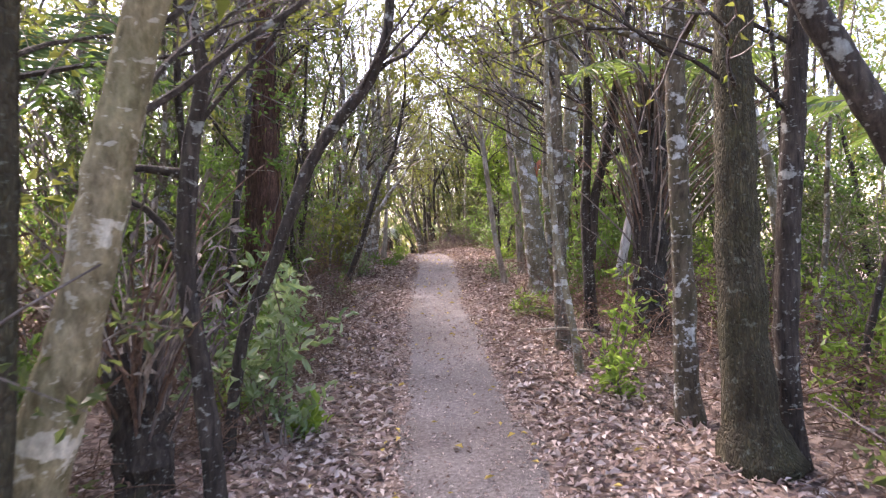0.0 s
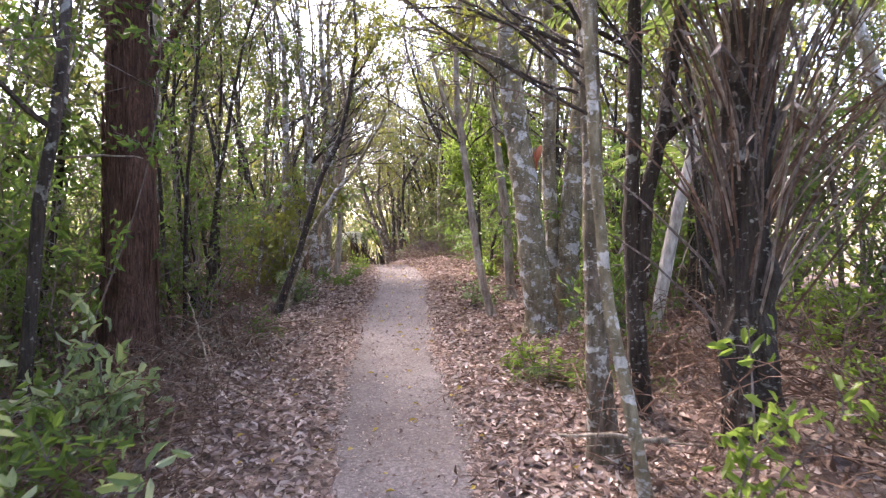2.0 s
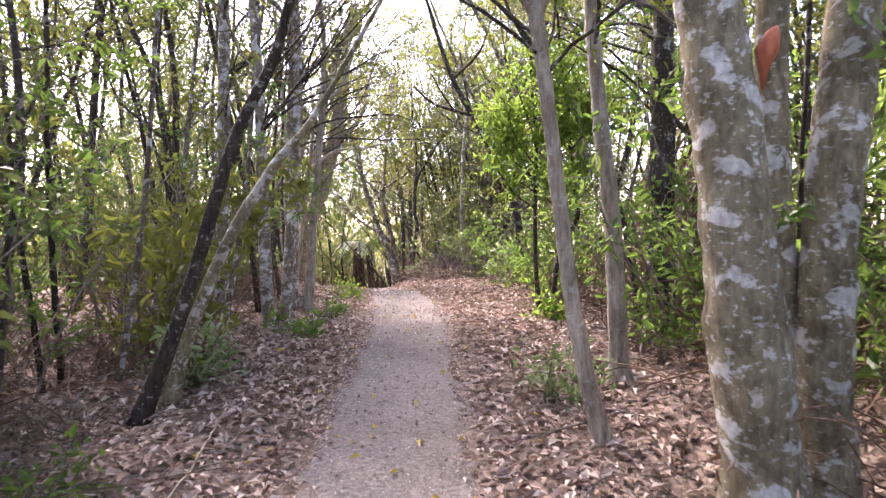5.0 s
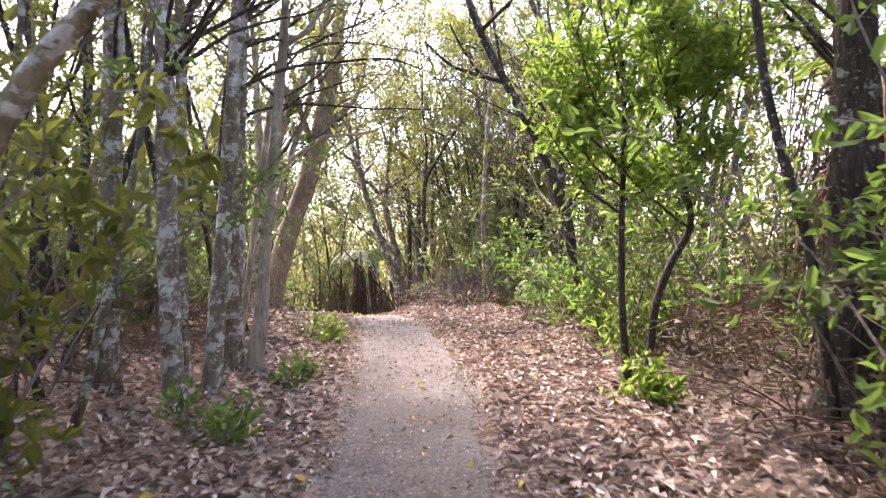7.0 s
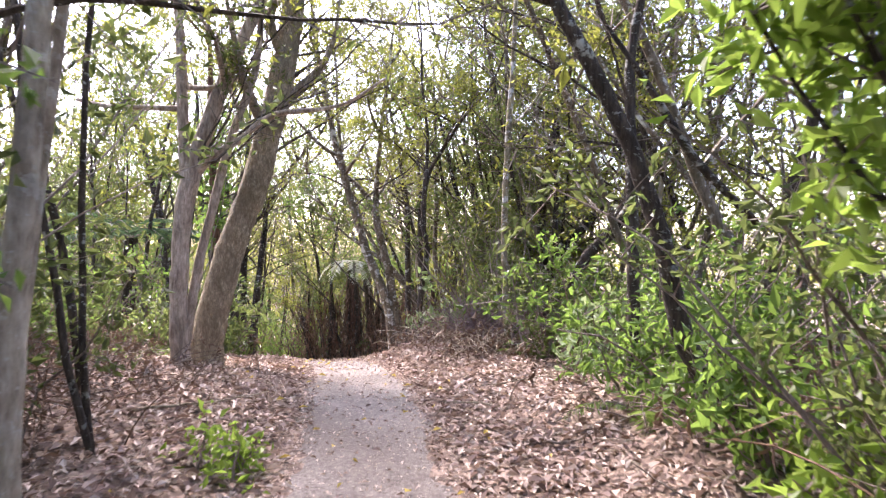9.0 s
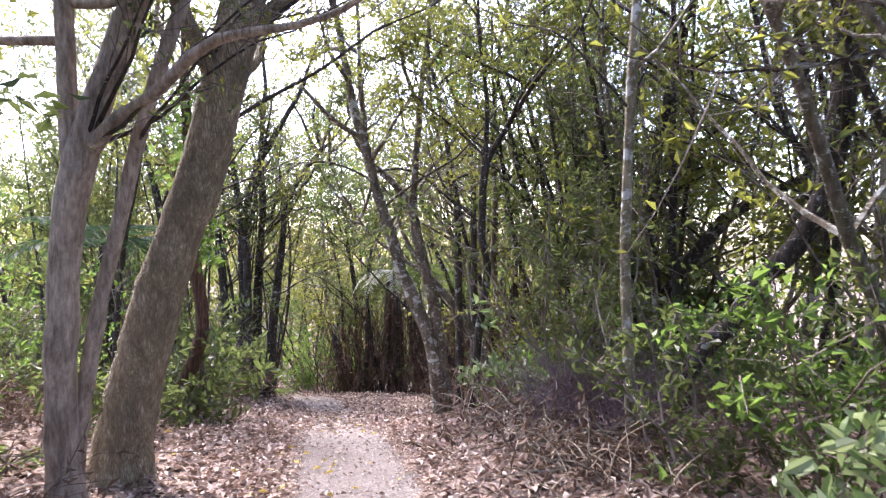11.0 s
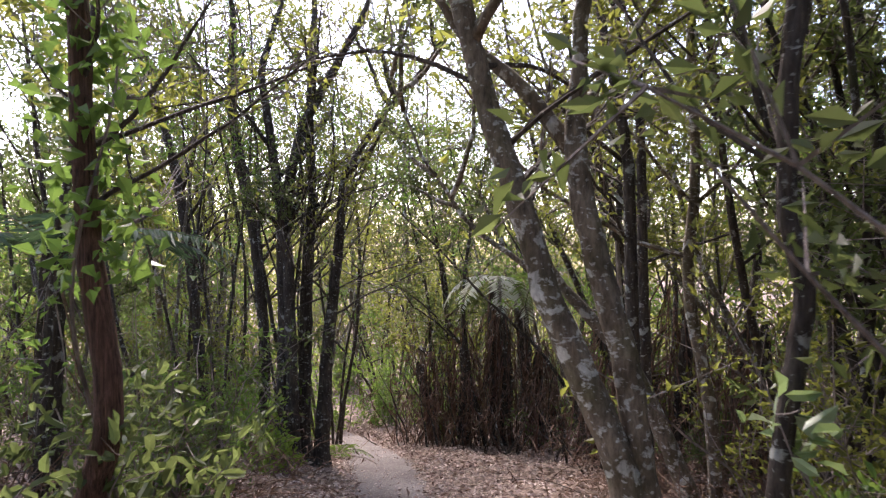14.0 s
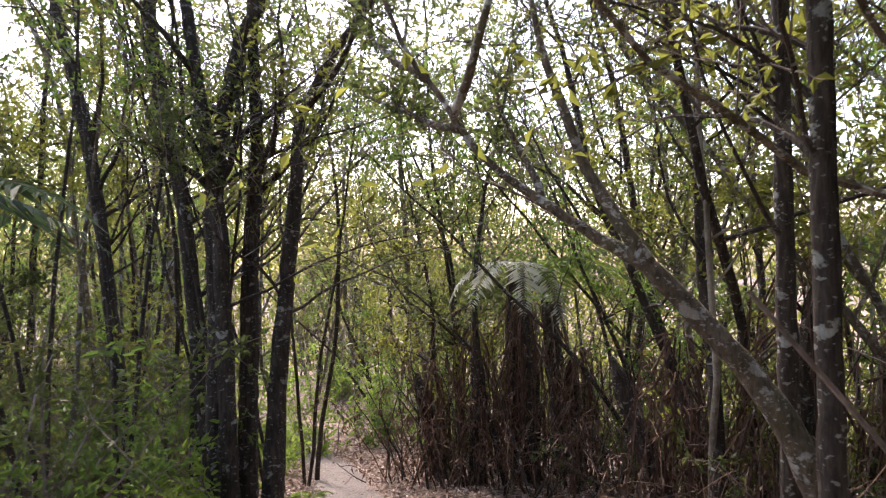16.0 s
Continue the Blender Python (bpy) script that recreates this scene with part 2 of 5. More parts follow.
fine_x = np.convolve(np.pad(np.interp(fine_y, LINE_Y, LINE_X), 4, "edge"), kern, "valid")
fine_z = np.convolve(np.pad(np.interp(fine_y, RISE_Y, RISE_Z), 4, "edge"), kern, "valid")


def line_x(y):
    return np.interp(y, fine_y, fine_x)


def land(x, y):
    """Height of the ground: a low ridge that the path follows, falling away on both sides."""
    x, y = np.asarray(x, float), np.asarray(y, float)
    off = np.abs(x - line_x(y))
    z = np.interp(y, fine_y, fine_z)
    side = np.clip((off - 0.5) / 1.2, 0, 1)
    z = z + side * (0.05 * np.sin(x * 2.1 + y * 1.3) + 0.04 * np.sin(x * 4.7 - y * 3.1) + 0.05)
    z = z + side * 0.018 * (np.sin(x * 13.1 + y * 3.7) + np.sin(y * 17.3 - x * 6.1))
    z = z - 0.02 * np.clip(1 - off / 0.5, 0, 1)
    z = z + 0.24 * np.exp(-((y - 22.9) / 1.9) ** 2) * np.clip((x - line_x(y) - 0.5) / 0.7, 0, 1)
    out = np.clip(off - 6.5, 0, 34)
    return z - 0.30 * out


def lz(x, y):
    return float(land(x, y))


# ---- builders ----
class Geo:
    """Gathers tubes and leaves into one mesh."""

    def __init__(self):
        self.v, self.f, self.n, self.broad = [], [], 0, False

    def add(self, v, f):
        self.v.append(np.asarray(v, float))
        self.f.extend([tuple(int(i) + self.n for i in q) for q in f])
        self.n += len(v)

    def tube(self, pts, rad, sides=7, knob=0.0, rng=None, cap=True):
        p = np.asarray(pts, float)
        r = np.asarray(rad, float)
        t = np.gradient(p, axis=0)
        t /= np.linalg.norm(t, axis=1)[:, None] + 1e-9
        ref = np.array((1.0, 0.13, 0.07)) if abs(t[0][0]) < 0.8 else np.array((0.1, 1.0, 0.2))
        a = np.cross(t, ref)
        a /= np.linalg.norm(a, axis=1)[:, None] + 1e-9
        b = np.cross(t, a)
        th = np.linspace(0, 2 * np.pi, sides, endpoint=False)
        rr = np.repeat(r[:, None], sides, 1)
        if knob and rng is not None:
            rr = rr * (1 + knob * rng.normal(size=rr.shape))
        v = p[:, None] + rr[..., None] * (np.cos(th)[None, :, None] * a[:, None] + np.sin(th)[None, :, None] * b[:, None])
        f = []
        for i in range(len(p) - 1):
            for j in range(sides):
                q = (j + 1) % sides
                f.append((i * sides + j, i * sides + q, (i + 1) * sides + q, (i + 1) * sides + j))
        if cap:
            f.append(tuple((len(p) - 1) * sides + j for j in range(sides)))
            f.append(tuple(reversed(range(sides))))
        self.add(v.reshape(-1, 3), f)

    def leaves(self, rng, at, way, size, width=0.4, fold=0.15, flat=None):
        """A folded leaf of two triangles at every place, pointing along its way."""
        at, d = np.asarray(at, float), np.asarray(way, float)
        if not len(at):
            return
        d = d / (np.linalg.norm(d, axis=1)[:, None] + 1e-9)
        up = rng.normal(size=d.shape) if flat is None else np.asarray(flat, float) + rng.normal(size=d.shape) * 0.35
        s = np.cross(d, up)
        s /= np.linalg.norm(s, axis=1)[:, None] + 1e-9
        w = np.cross(s, d)
        L = (size * rng.uniform(0.6, 1.35, len(at)))[:, None]
        mid = at + d * L * 0.45
        tip = at + d * L - w * L * fold
        lft, rgt = mid + s * L * width * 0.5 + w * L * fold, mid - s * L * width * 0.5 + w * L * fold
        if self.broad and flat is None:
            lo, hi = at + d * L * 0.22, at + d * L * 0.72
            half, lift = s * L * width * 0.5, w * L * fold
            tip2 = at + d * L - w * L * fold
            ring = [at, lo + half * 0.72 + lift * 0.6, hi + half * 0.74 + lift * 0.6, tip2, hi - half * 0.74 + lift * 0.6, lo - half * 0.72 + lift * 0.6, at + d * L * 0.5]
            v = np.stack(ring, 1).reshape(-1, 3)
            base = np.arange(len(at)) * 7 + self.n
            self.v.append(v)
            for q in ((0, 6, 1), (1, 6, 2), (2, 6, 3), (3, 6, 4), (4, 6, 5), (5, 6, 0)):
                self.f.extend(zip((base + q[0]).tolist(), (base + q[1]).tolist(), (base + q[2]).tolist()))
            self.n += len(v)
            return
        v = np.stack([at, lft, tip, rgt], 1).reshape(-1, 3)
        k = np.arange(len(at)) * 4
        self.v.append(v)
        base = k + self.n
        self.f.extend(zip(base.tolist(), (base + 2).tolist(), (base + 1).tolist()))
        self.f.extend(zip(base.tolist(), (base + 3).tolist(), (base + 2).tolist()))
        self.n += len(v)

    def mesh(self, name, mat, smooth=False):
        me = bpy.data.meshes.new(name)
        me.from_pydata(np.concatenate(self.v).tolist() if self.v else [], [], self.f)
        me.materials.append(mat)
        if smooth:
            me.polygons.foreach_set("use_smooth", [True] * len(me.polygons))
        me.update()
        return me


def part(name, geo, mat, parent, label="", smooth=False, kind=""):
    ob = new(name, geo.mesh(name, mat, smooth))
    ob.parent = parent
    if label:
        ob["label"] = label
    if kind:
        ob["kind"] = kind
    return ob


def smooth_line(pts, step):
    """Resample a polyline of (x, y, z, r) as a smooth curve."""
    p = np.asarray(pts, float)
    s = np.concatenate([[0], np.cumsum(np.linalg.norm(np.diff(p[:, :3], axis=0), axis=1))])
    n = max(4, int(s[-1] / step))
    u = np.linspace(0, s[-1], n)
    q = np.stack([np.interp(u, s, p[:, i]) for i in range(p.shape[1])], 1)
    for _ in range(2):
        q[1:-1] = 0.25 * q[:-2] + 0.5 * q[1:-1] + 0.25 * q[2:]
    return q


def wander(rng, start, way, length, steps, bend, lift=0.0):
    p, d = [np.array(start, float)], np.array(way, float)
    d /= np.linalg.norm(d)
    for _ in range(steps):
        d = d + rng.normal(size=3) * bend + np.array((0, 0, lift))
        d /= np.linalg.norm(d)
        p.append(p[-1] + d * length / steps)
    return np.array(p)


def spray(rng, twigs, crown, tip_pts, n_twigs, twig_len, n_leaves, size, width, droop=0.0, thick=0.005, plain=False):
    """Twigs from the points of a limb, and leaves along them."""
    at, way = [], []
    for _ in range(n_twigs):
        a = tip_pts[rng.integers(len(tip_pts))]
        d = rng.normal(size=3)
        d[2] = d[2] * 0.6 + 0.35 - droop
        w = wander(rng, a, d, twig_len * rng.uniform(0.5, 1.2), 4, 0.25, 0.05 - droop * 0.3)
        line = w[::4] if plain else w[::2]
        twigs.tube(line, np.linspace(thick, 0.0015, len(line)), 3, cap=False)
        k = rng.integers(1, len(w), n_leaves)
        f = rng.random(n_leaves)[:, None]
        at.append(w[k - 1] * (1 - f) + w[k] * f)
        way.append((w[k] - w[k - 1]) / (np.linalg.norm(w[k] - w[k - 1], axis=1)[:, None] + 1e-9) * 0.6 + rng.normal(size=(n_leaves, 3)) * 0.7)
    if at:
        at, way = np.concatenate(at), np.concatenate(way)
        crown.leaves(rng, at + rng.normal(size=at.shape) * size * 0.5, way, size, width)


def grow_limbs(rng, root, stem, radius, z0, count, length, bark_mat, twigs, crown, leafy, size, width):
    """Limbs that rise from a stem above the height z0, with twigs and leaves."""
    ok = [i for i in range(len(stem)) if stem[i][2] > z0]
    if not ok:
        return
    for _ in range(count):
        i = ok[rng.integers(len(ok))]
        a = rng.uniform(0, 2 * np.pi)
        L = length * rng.uniform(0.5, 1.2)
        w = wander(rng, stem[i], (math.cos(a), math.sin(a), rng.uniform(0.3, 1.1)), L, 8, 0.16, 0.06)
        g = Geo()
        g.tube(w, np.linspace(max(0.008, radius * 0.32), 0.004, len(w)), 5, 0.05, rng)
        part("limb", g, bark_mat, root, smooth=True)
        spray(rng, twigs, crown, w[3:], int(11 * leafy) + 3, L * 0.45, int((24 if z0 > 1 else 20) * leafy) + 2, size, width)


COUNT = [0]


def hero(name, bark_mat, label, crown_share, stems, leaf_mat=None):
    """A tree from its stems, each a line of (x, y, z, radius); it grows on upward and roots in the ground."""
    COUNT[0] += 1
    rng = np.random.default_rng(100 + COUNT[0])
    x, y, z, r = stems[0][0]
    dx, dy, dz = (stems[0][1][i] - stems[0][0][i] for i in range(3))
    g0 = lz(x, y)
    if z > g0:
        k = (z - g0 + 0.1) / max(dz, 0.1) * 0.6
        stems[0].insert(0, (x - dx * k, y - dy * k, g0 - 0.1, r * 1.25))
    root = new(name)
    bx, by = stems[0][0][:2]
    root.location = (bx, by, lz(bx, by))
    tagged(root, label, "tree")
    o = np.array(root.location)
    twigs, crown = Geo(), Geo()
    for si, st in enumerate(stems):
        st = list(st)
        if si and st[0][2] < lz(st[0][0], st[0][1]) + 0.45:
            st.insert(0, (st[0][0], st[0][1], lz(st[0][0], st[0][1]) - 0.1, st[0][3] * 1.2))
        ex, ey, ez, er = st[-1]
        grows = abs(crown_share) > 0 and (si == 0 or er > 0.02)
        if grows and ez < 7:
            d = np.array(st[-1][:3]) - np.array(st[-2][:3])
            d /= np.linalg.norm(d)
            d[2] = max(d[2], 0.5)
            w = wander(rng, (ex, ey, ez), d, min(6.5 - ez, 14 * er + 2.2) if ez < 6 else 1.5, 10, 0.08, 0.05)
            rr = np.linspace(er, er * 0.3, len(w))
            st += [(*q, c) for q, c in zip(w[1:].tolist(), rr[1:])]
        q = smooth_line(st, 0.09)
        q[:, :3] -= o
        g = Geo()
        rad = q[:, 3] * (1 + 0.025 * np.sin(np.arange(len(q)) * 0.6 + COUNT[0]) + 0.015 * rng.normal(size=len(q)))
        if si == 0:
            rad[:4] *= np.linspace(1.35, 1.0, 4)
        fat = q[:, 3].max()
        g.tube(q[:, :3] + rng.normal(size=(len(q), 3)) * fat * 0.03, rad, 16 if fat > 0.07 else 8, 0.03, rng)
        part("trunk" if si == 0 else ("stem" if q[:, 3].max() > 0.045 else "limb"), g, bark_mat, root, smooth=True)
        if grows:
            low = 2.4 if crown_share > 0 else 0.7
            n = max(2, int(9 * abs(crown_share))) if crown_share > 0 else 15
            grow_limbs(rng, root, q[:, :3], fat, low, n, 1.7 if crown_share > 0 else 0.9, bark_mat, twigs, crown,
                       1.0, 0.06 if crown_share > 0 else 0.075, 0.42)
    if crown_share >= 0.3 and stems[0][1][3] > 0.03:
        q = smooth_line(stems[0], 0.1)
        ok = [i for i in range(len(q)) if 1.9 < q[i, 2] - o[2] < 3.6]
        for _ in range(6 if ok else 0):
            i = ok[rng.integers(len(ok))]
            a = math.atan2(0.9, float(line_x(q[i, 1])) - q[i, 0]) + rng.normal() * 0.9
            w = wander(rng, q[i, :3] - o, (math.cos(a), math.sin(a), rng.uniform(0.5, 1.3)), rng.uniform(0.9, 2.3), 9, 0.13, 0.0)
            g = Geo()
            g.tube(w, np.linspace(min(0.016, q[i, 3] * 0.3), 0.004, len(w)), 5, 0.06, rng)
            part("bough", g, bark_dark, root)
            for _ in range(9):
                s = w[rng.integers(3, len(w))]
                t = wander(rng, s, (w[-1] - w[0]) / np.linalg.norm(w[-1] - w[0]) + rng.normal(size=3) * 0.6, rng.uniform(0.3, 0.9), 5, 0.16, 0.02)
                twigs.tube(t, np.linspace(0.0055, 0.0015, len(t)), 3, cap=False)
                crown.leaves(rng, t[rng.integers(2, len(t), 5)], rng.normal(size=(5, 3)), 0.05, 0.42)
    if bark_mat is bark_shaggy and stems[0][1][3] > 0.1:
        q = smooth_line([s for s in stems[0]], 0.12)
        for _ in range(90):
            i = rng.integers(1, max(2, len(q) - 8))
            a, L = rng.uniform(0, 6.28), rng.integers(4, 8)
            line = np.array([q[min(i + k, len(q) - 1), :3] - o + np.array((math.cos(a + k * 0.02), math.sin(a + k * 0.02), 0)) * (q[min(i + k, len(q) - 1), 3] * 1.04 + 0.012 * abs(k - 2) * rng.random()) for k in range(L)])
            g = Geo()
            g.tube(line, np.linspace(0.014, 0.006, L), 4, 0.1, rng, cap=False)
            part("bark_strip", g, bark_shaggy, root)
    if twigs.n:
        part("twig_mass", twigs, bark_twig, root, kind="stuff")
        part("crown", crown, leaf_bright if crown_share < 0 else (leaf_mat or (leaf_olive, leaf_olive, leaf_dark)[COUNT[0] % 3]), root, kind="stuff")
    return root



# ---- ground and path ----
def axis(lo, hi, step, far):
    a = list(np.arange(lo, hi, step))
    d, x = step, hi
    while x < far:
        a.append(x)
        d *= 1.35
        x += d
    d, x, b = step, lo, []
    while x > -far:
        d *= 1.35
        x -= d
        b.append(x)
    return np.array(b[::-1] + a + [far])


gx, gy = axis(-9, 6, 0.17, 400), axis(-4, 42, 0.17, 400)
X, Y = np.meshgrid(gx, gy)
V = np.stack([X, Y, land(X, Y)], -1).reshape(-1, 3)
W = len(gx)
I = np.arange((len(gy) - 1) * W).reshape(-1, W)[:, :-1].ravel()
me = bpy.data.meshes.new("ground")
me.from_pydata(V.tolist(), [], np.stack([I, I + 1, I + W + 1, I + W], 1).tolist())
me.materials.append(soil)
me.polygons.foreach_set("use_smooth", [True] * len(me.polygons))
tagged(new("ground", me), "brown forest floor of soil and leaf mould", "ground", kind="structure")

rng = np.random.default_rng(5)
ys = np.arange(-8, 46, 0.12)
cols = np.linspace(-1, 1, 15)
half = 0.50 + 0.035 * np.sin(ys * 1.7) + 0.03 * np.sin(ys * 4.1 + 1) + 0.05 * np.clip((ys - 20) / 4, 0, 1)
ws = half[:, None] * (1 + 0.015 * rng.normal(size=(len(ys), 2)))
PX = line_x(ys)[:, None] + cols[None, :] * np.where(cols[None, :] < 0, ws[:, :1], ws[:, 1:])
PY = np.repeat(ys[:, None], len(cols), 1)
PZ = land(PX, PY) + 0.022 * (1 - np.abs(cols)[None, :] ** 3) - 0.010 + 0.003 * rng.normal(size=PX.shape)
PV = np.stack([PX, PY, PZ], -1).reshape(-1, 3)
W = len(cols)
I = np.arange((len(ys) - 1) * W).reshape(-1, W)[:, :-1].ravel()
me = bpy.data.meshes.new("path")
me.from_pydata(PV.tolist(), [], np.stack([I, I + 1, I + W + 1, I + W], 1).tolist())
me.materials.append(gravel)
me.polygons.foreach_set("use_smooth", [True] * len(me.polygons))
tagged(new("path", me), "narrow worn path of grey-brown fine gravel", "path", kind="structure")

# ---- the trees along the path ----
hero("leaning_tree", bark_blotch, "leaning young tree with blotchy pale and mossy bark", 0.4, [
    [(-1.282, 2.35, 0.607, 0.1021), (-1.15, 2.35, 1.073, 0.0968), (-1.052, 2.35, 1.439, 0.082), (-0.962, 2.35, 1.823, 0.0769), (-0.843, 2.35, 2.259, 0.0718), (-0.757, 2.35, 2.58, 0.0669)],
])
hero("mossy_tree", bark_mossy, "slim green mossy tree at the path side", 0.3, [
    [(-1.245, 2.1, 0.665, 0.0436), (-1.216, 2.1, 1.014, 0.0417), (-1.19, 2.1, 1.535, 0.0389), (-1.16, 2.1, 2.223, 0.0344), (-1.131, 2.1, 2.563, 0.0326)],
])
hero("crooked_tree", bark_dark, "thin crooked tree with dark bark and a stub", 0.3, [
    [(-0.963, 3.2, 0.498, 0.0524), (-1.016, 3.2, 0.972, 0.0471), (-1.071, 3.2, 1.34, 0.0444), (-1.042, 3.2, 1.731, 0.0443), (-1.013, 3.2, 2.016, 0.0416), (-0.943, 3.2, 2.196, 0.0338), (-1, 3.2, 2.507, 0.0285), (-1.07, 3.2, 2.793, 0.0259)],
    [(-1.041, 3.2, 1.783, 0.0261), (-1.163, 3.2, 1.812, 0.0209), (-1.281, 3.2, 1.819, 0.0183)],
    [(-1.11, 3.3, 1.336, 0.0215), (-1.172, 3.3, 1.553, 0.0215), (-1.25, 3.3, 1.648, 0.0188), (-1.385, 3.3, 1.692, 0.0135)],
])
hero("arching_sapling", bark_dark, "thin grey sapling arching towards the path", 0.3, [
    [(-1.276, 4.4, 0.207, 0.0395), (-1.168, 4.4, 0.889, 0.0394), (-0.94, 4.4, 1.386, 0.0393), (-0.748, 4.4, 1.916, 0.0392), (-0.527, 4.4, 2.23, 0.0391), (-0.308, 4.4, 2.472, 0.0355), (-0.194, 4.4, 2.787, 0.0319), (-0.184, 4.4, 3.244, 0.0265)],
])
hero("shaggy_tree", bark_shaggy, "tall tree with shaggy red-brown stringy bark", 1.0, [
    [(-2.382, 9.3, 1.104, 0.2204), (-2.339, 9.3, 1.809, 0.209), (-2.336, 9.3, 2.686, 0.1974), (-2.332, 9.3, 3.559, 0.186), (-2.335, 9.3, 4.21, 0.1747)],
])
hero("white_tree", bark_bleached, "slim bare tree with whitish bark", 0.4, [
    [(-2.904, 11.13, 0.56, 0.0881), (-2.899, 11.13, 1.558, 0.0937), (-2.846, 11.13, 3.017, 0.0934), (-2.785, 11.13, 4.178, 0.0874), (-2.743, 11.13, 5.044, 0.0814)],
])
hero("big_tree", bark_mossy, "straight tree with dark mossy bark and flared foot", 1.0, [
    [(1.923, 4.05, 0.093, 0.1962), (1.877, 4.05, 0.323, 0.1633), (1.836, 4.05, 0.848, 0.1386), (1.812, 4.05, 1.501, 0.1219), (1.805, 4.05, 2.149, 0.1102), (1.807, 4.05, 2.794, 0.1067), (1.806, 4.05, 3.435, 0.1)],
])
hero("dark_tree", bark_dark, "slim dark-barked tree with pale lichen flecks", 0.5, [
    [(2.165, 4.15, 0.056, 0.077), (2.124, 4.15, 0.828, 0.0701), (2.149, 4.15, 1.495, 0.0699), (2.19, 4.15, 2.157, 0.0663), (2.231, 4.15, 2.816, 0.0628), (2.272, 4.15, 3.471, 0.0561)],
])
hero("slanting_tree", bark_dark, "slanting dark tree leaning over the path", 0.2, [
    [(2.334, 2.7, 0.686, 0.0762), (2.124, 2.7, 1.3, 0.0716), (1.955, 2.7, 1.694, 0.0672), (1.786, 2.7, 1.936, 0.065), (1.66, 2.7, 2.154, 0.0595), (1.534, 2.7, 2.394, 0.0541), (1.45, 2.7, 2.569, 0.0486)],
])
hero("ringed_tree", bark_ringed, "slim tree ringed with white lichen bands", 0.6, [
    [(1.822, 4.95, 0.077, 0.0958), (1.8, 4.95, 0.478, 0.0837), (1.776, 4.95, 1.515, 0.0715), (1.748, 4.95, 2.307, 0.0673), (1.76, 4.95, 3.095, 0.0632), (1.769, 4.95, 3.682, 0.0591)],
])
hero("forked_tree", bark_dark, "forked tree with dark brown stems", 0.6, [
    [(1.648, 7.7, 0.933, 0.0639), (1.611, 7.7, 1.7, 0.051), (1.653, 7.7, 2.335, 0.0477), (1.663, 7.7, 2.967, 0.0444), (1.673, 7.7, 3.596, 0.0395)],
    [(1.668, 7.7, 1.188, 0.0543), (1.727, 7.7, 1.921, 0.051), (1.846, 7.7, 2.332, 0.0509), (1.899, 7.7, 2.711, 0.0477), (1.968, 7.7, 3.026, 0.0444), (2.055, 7.7, 3.529, 0.038)],
    [(1.812, 7.7, 2.221, 0.0318), (2.105, 7.7, 2.486, 0.0287), (2.398, 7.7, 2.767, 0.0223), (2.659, 7.7, 3.08, 0.0159)],
])
hero("mottled_tree", bark_twin, "slim mottled tree with lichen patches", 0.6, [
    [(1.28, 7.19, 0.584, 0.0836), (1.257, 7.19, 0.864, 0.0724), (1.252, 7.19, 1.422, 0.0625), (1.253, 7.19, 1.976, 0.0609), (1.243, 7.19, 2.528, 0.058), (1.238, 7.19, 3.076, 0.0551)],
])
hero("bent_sapling", bark_lichen, "thin grey bent sapling with lichen", 0.4, [
    [(1.234, 6.3, 0.648, 0.0353), (1.166, 6.3, 0.983, 0.0331), (1.108, 6.3, 1.275, 0.031), (1.073, 6.3, 1.688, 0.0288), (1.049, 6.3, 2.099, 0.0287), (1.035, 6.3, 2.507, 0.0266), (1.027, 6.3, 2.913, 0.0245)],
])
hero("broken_white_stem", bark_bleached, "broken pale dead stem leaning in the scrub", 0, [
    [(2.396, 9.7, 0.659, 0.0577), (2.502, 9.7, 1.235, 0.0625), (2.631, 9.7, 1.809, 0.0576), (2.785, 9.7, 2.381, 0.048), (2.839, 9.7, 2.763, 0.0335)],
])
hero("triple_tree", bark_lichen, "three-stemmed tree with white lichen blotches and a red scar", 1.0, [
    [(1.473, 10.62, 0.513, 0.1757), (1.447, 10.62, 0.85, 0.1603), (1.379, 10.62, 1.462, 0.1525), (1.326, 10.62, 2.073, 0.1371), (1.271, 10.62, 2.53, 0.1339), (1.217, 10.62, 2.986, 0.1293), (1.162, 10.62, 3.442, 0.1185)],
    [(1.811, 10.8, 0.565, 0.1361), (1.786, 10.8, 1.126, 0.1216), (1.827, 10.8, 1.765, 0.1151), (1.9, 10.8, 2.403, 0.115), (1.97, 10.8, 2.88, 0.1117), (2.011, 10.8, 3.517, 0.1021)],
    [(1.692, 10.9, 0.786, 0.082), (1.654, 10.9, 1.607, 0.0786), (1.62, 10.9, 2.262, 0.0753), (1.651, 10.9, 3.078, 0.0719), (1.664, 10.9, 3.567, 0.0686)],
    [(1.221, 10.55, 2.515, 0.0269), (1.104, 10.55, 2.755, 0.0209), (0.989, 10.55, 3.054, 0.0179), (0.873, 10.55, 3.323, 0.0119)],
])
hero("grey_sapling", bark_pale, "slim grey sapling beside the path", 0.5, [
    [(1.376, 12.6, 0.638, 0.0928), (1.35, 12.6, 1.079, 0.0649), (1.328, 12.6, 1.821, 0.0602), (1.254, 12.6, 2.517, 0.0555), (1.195, 12.6, 3.211, 0.0509), (1.173, 12.6, 3.903, 0.0462)],
])
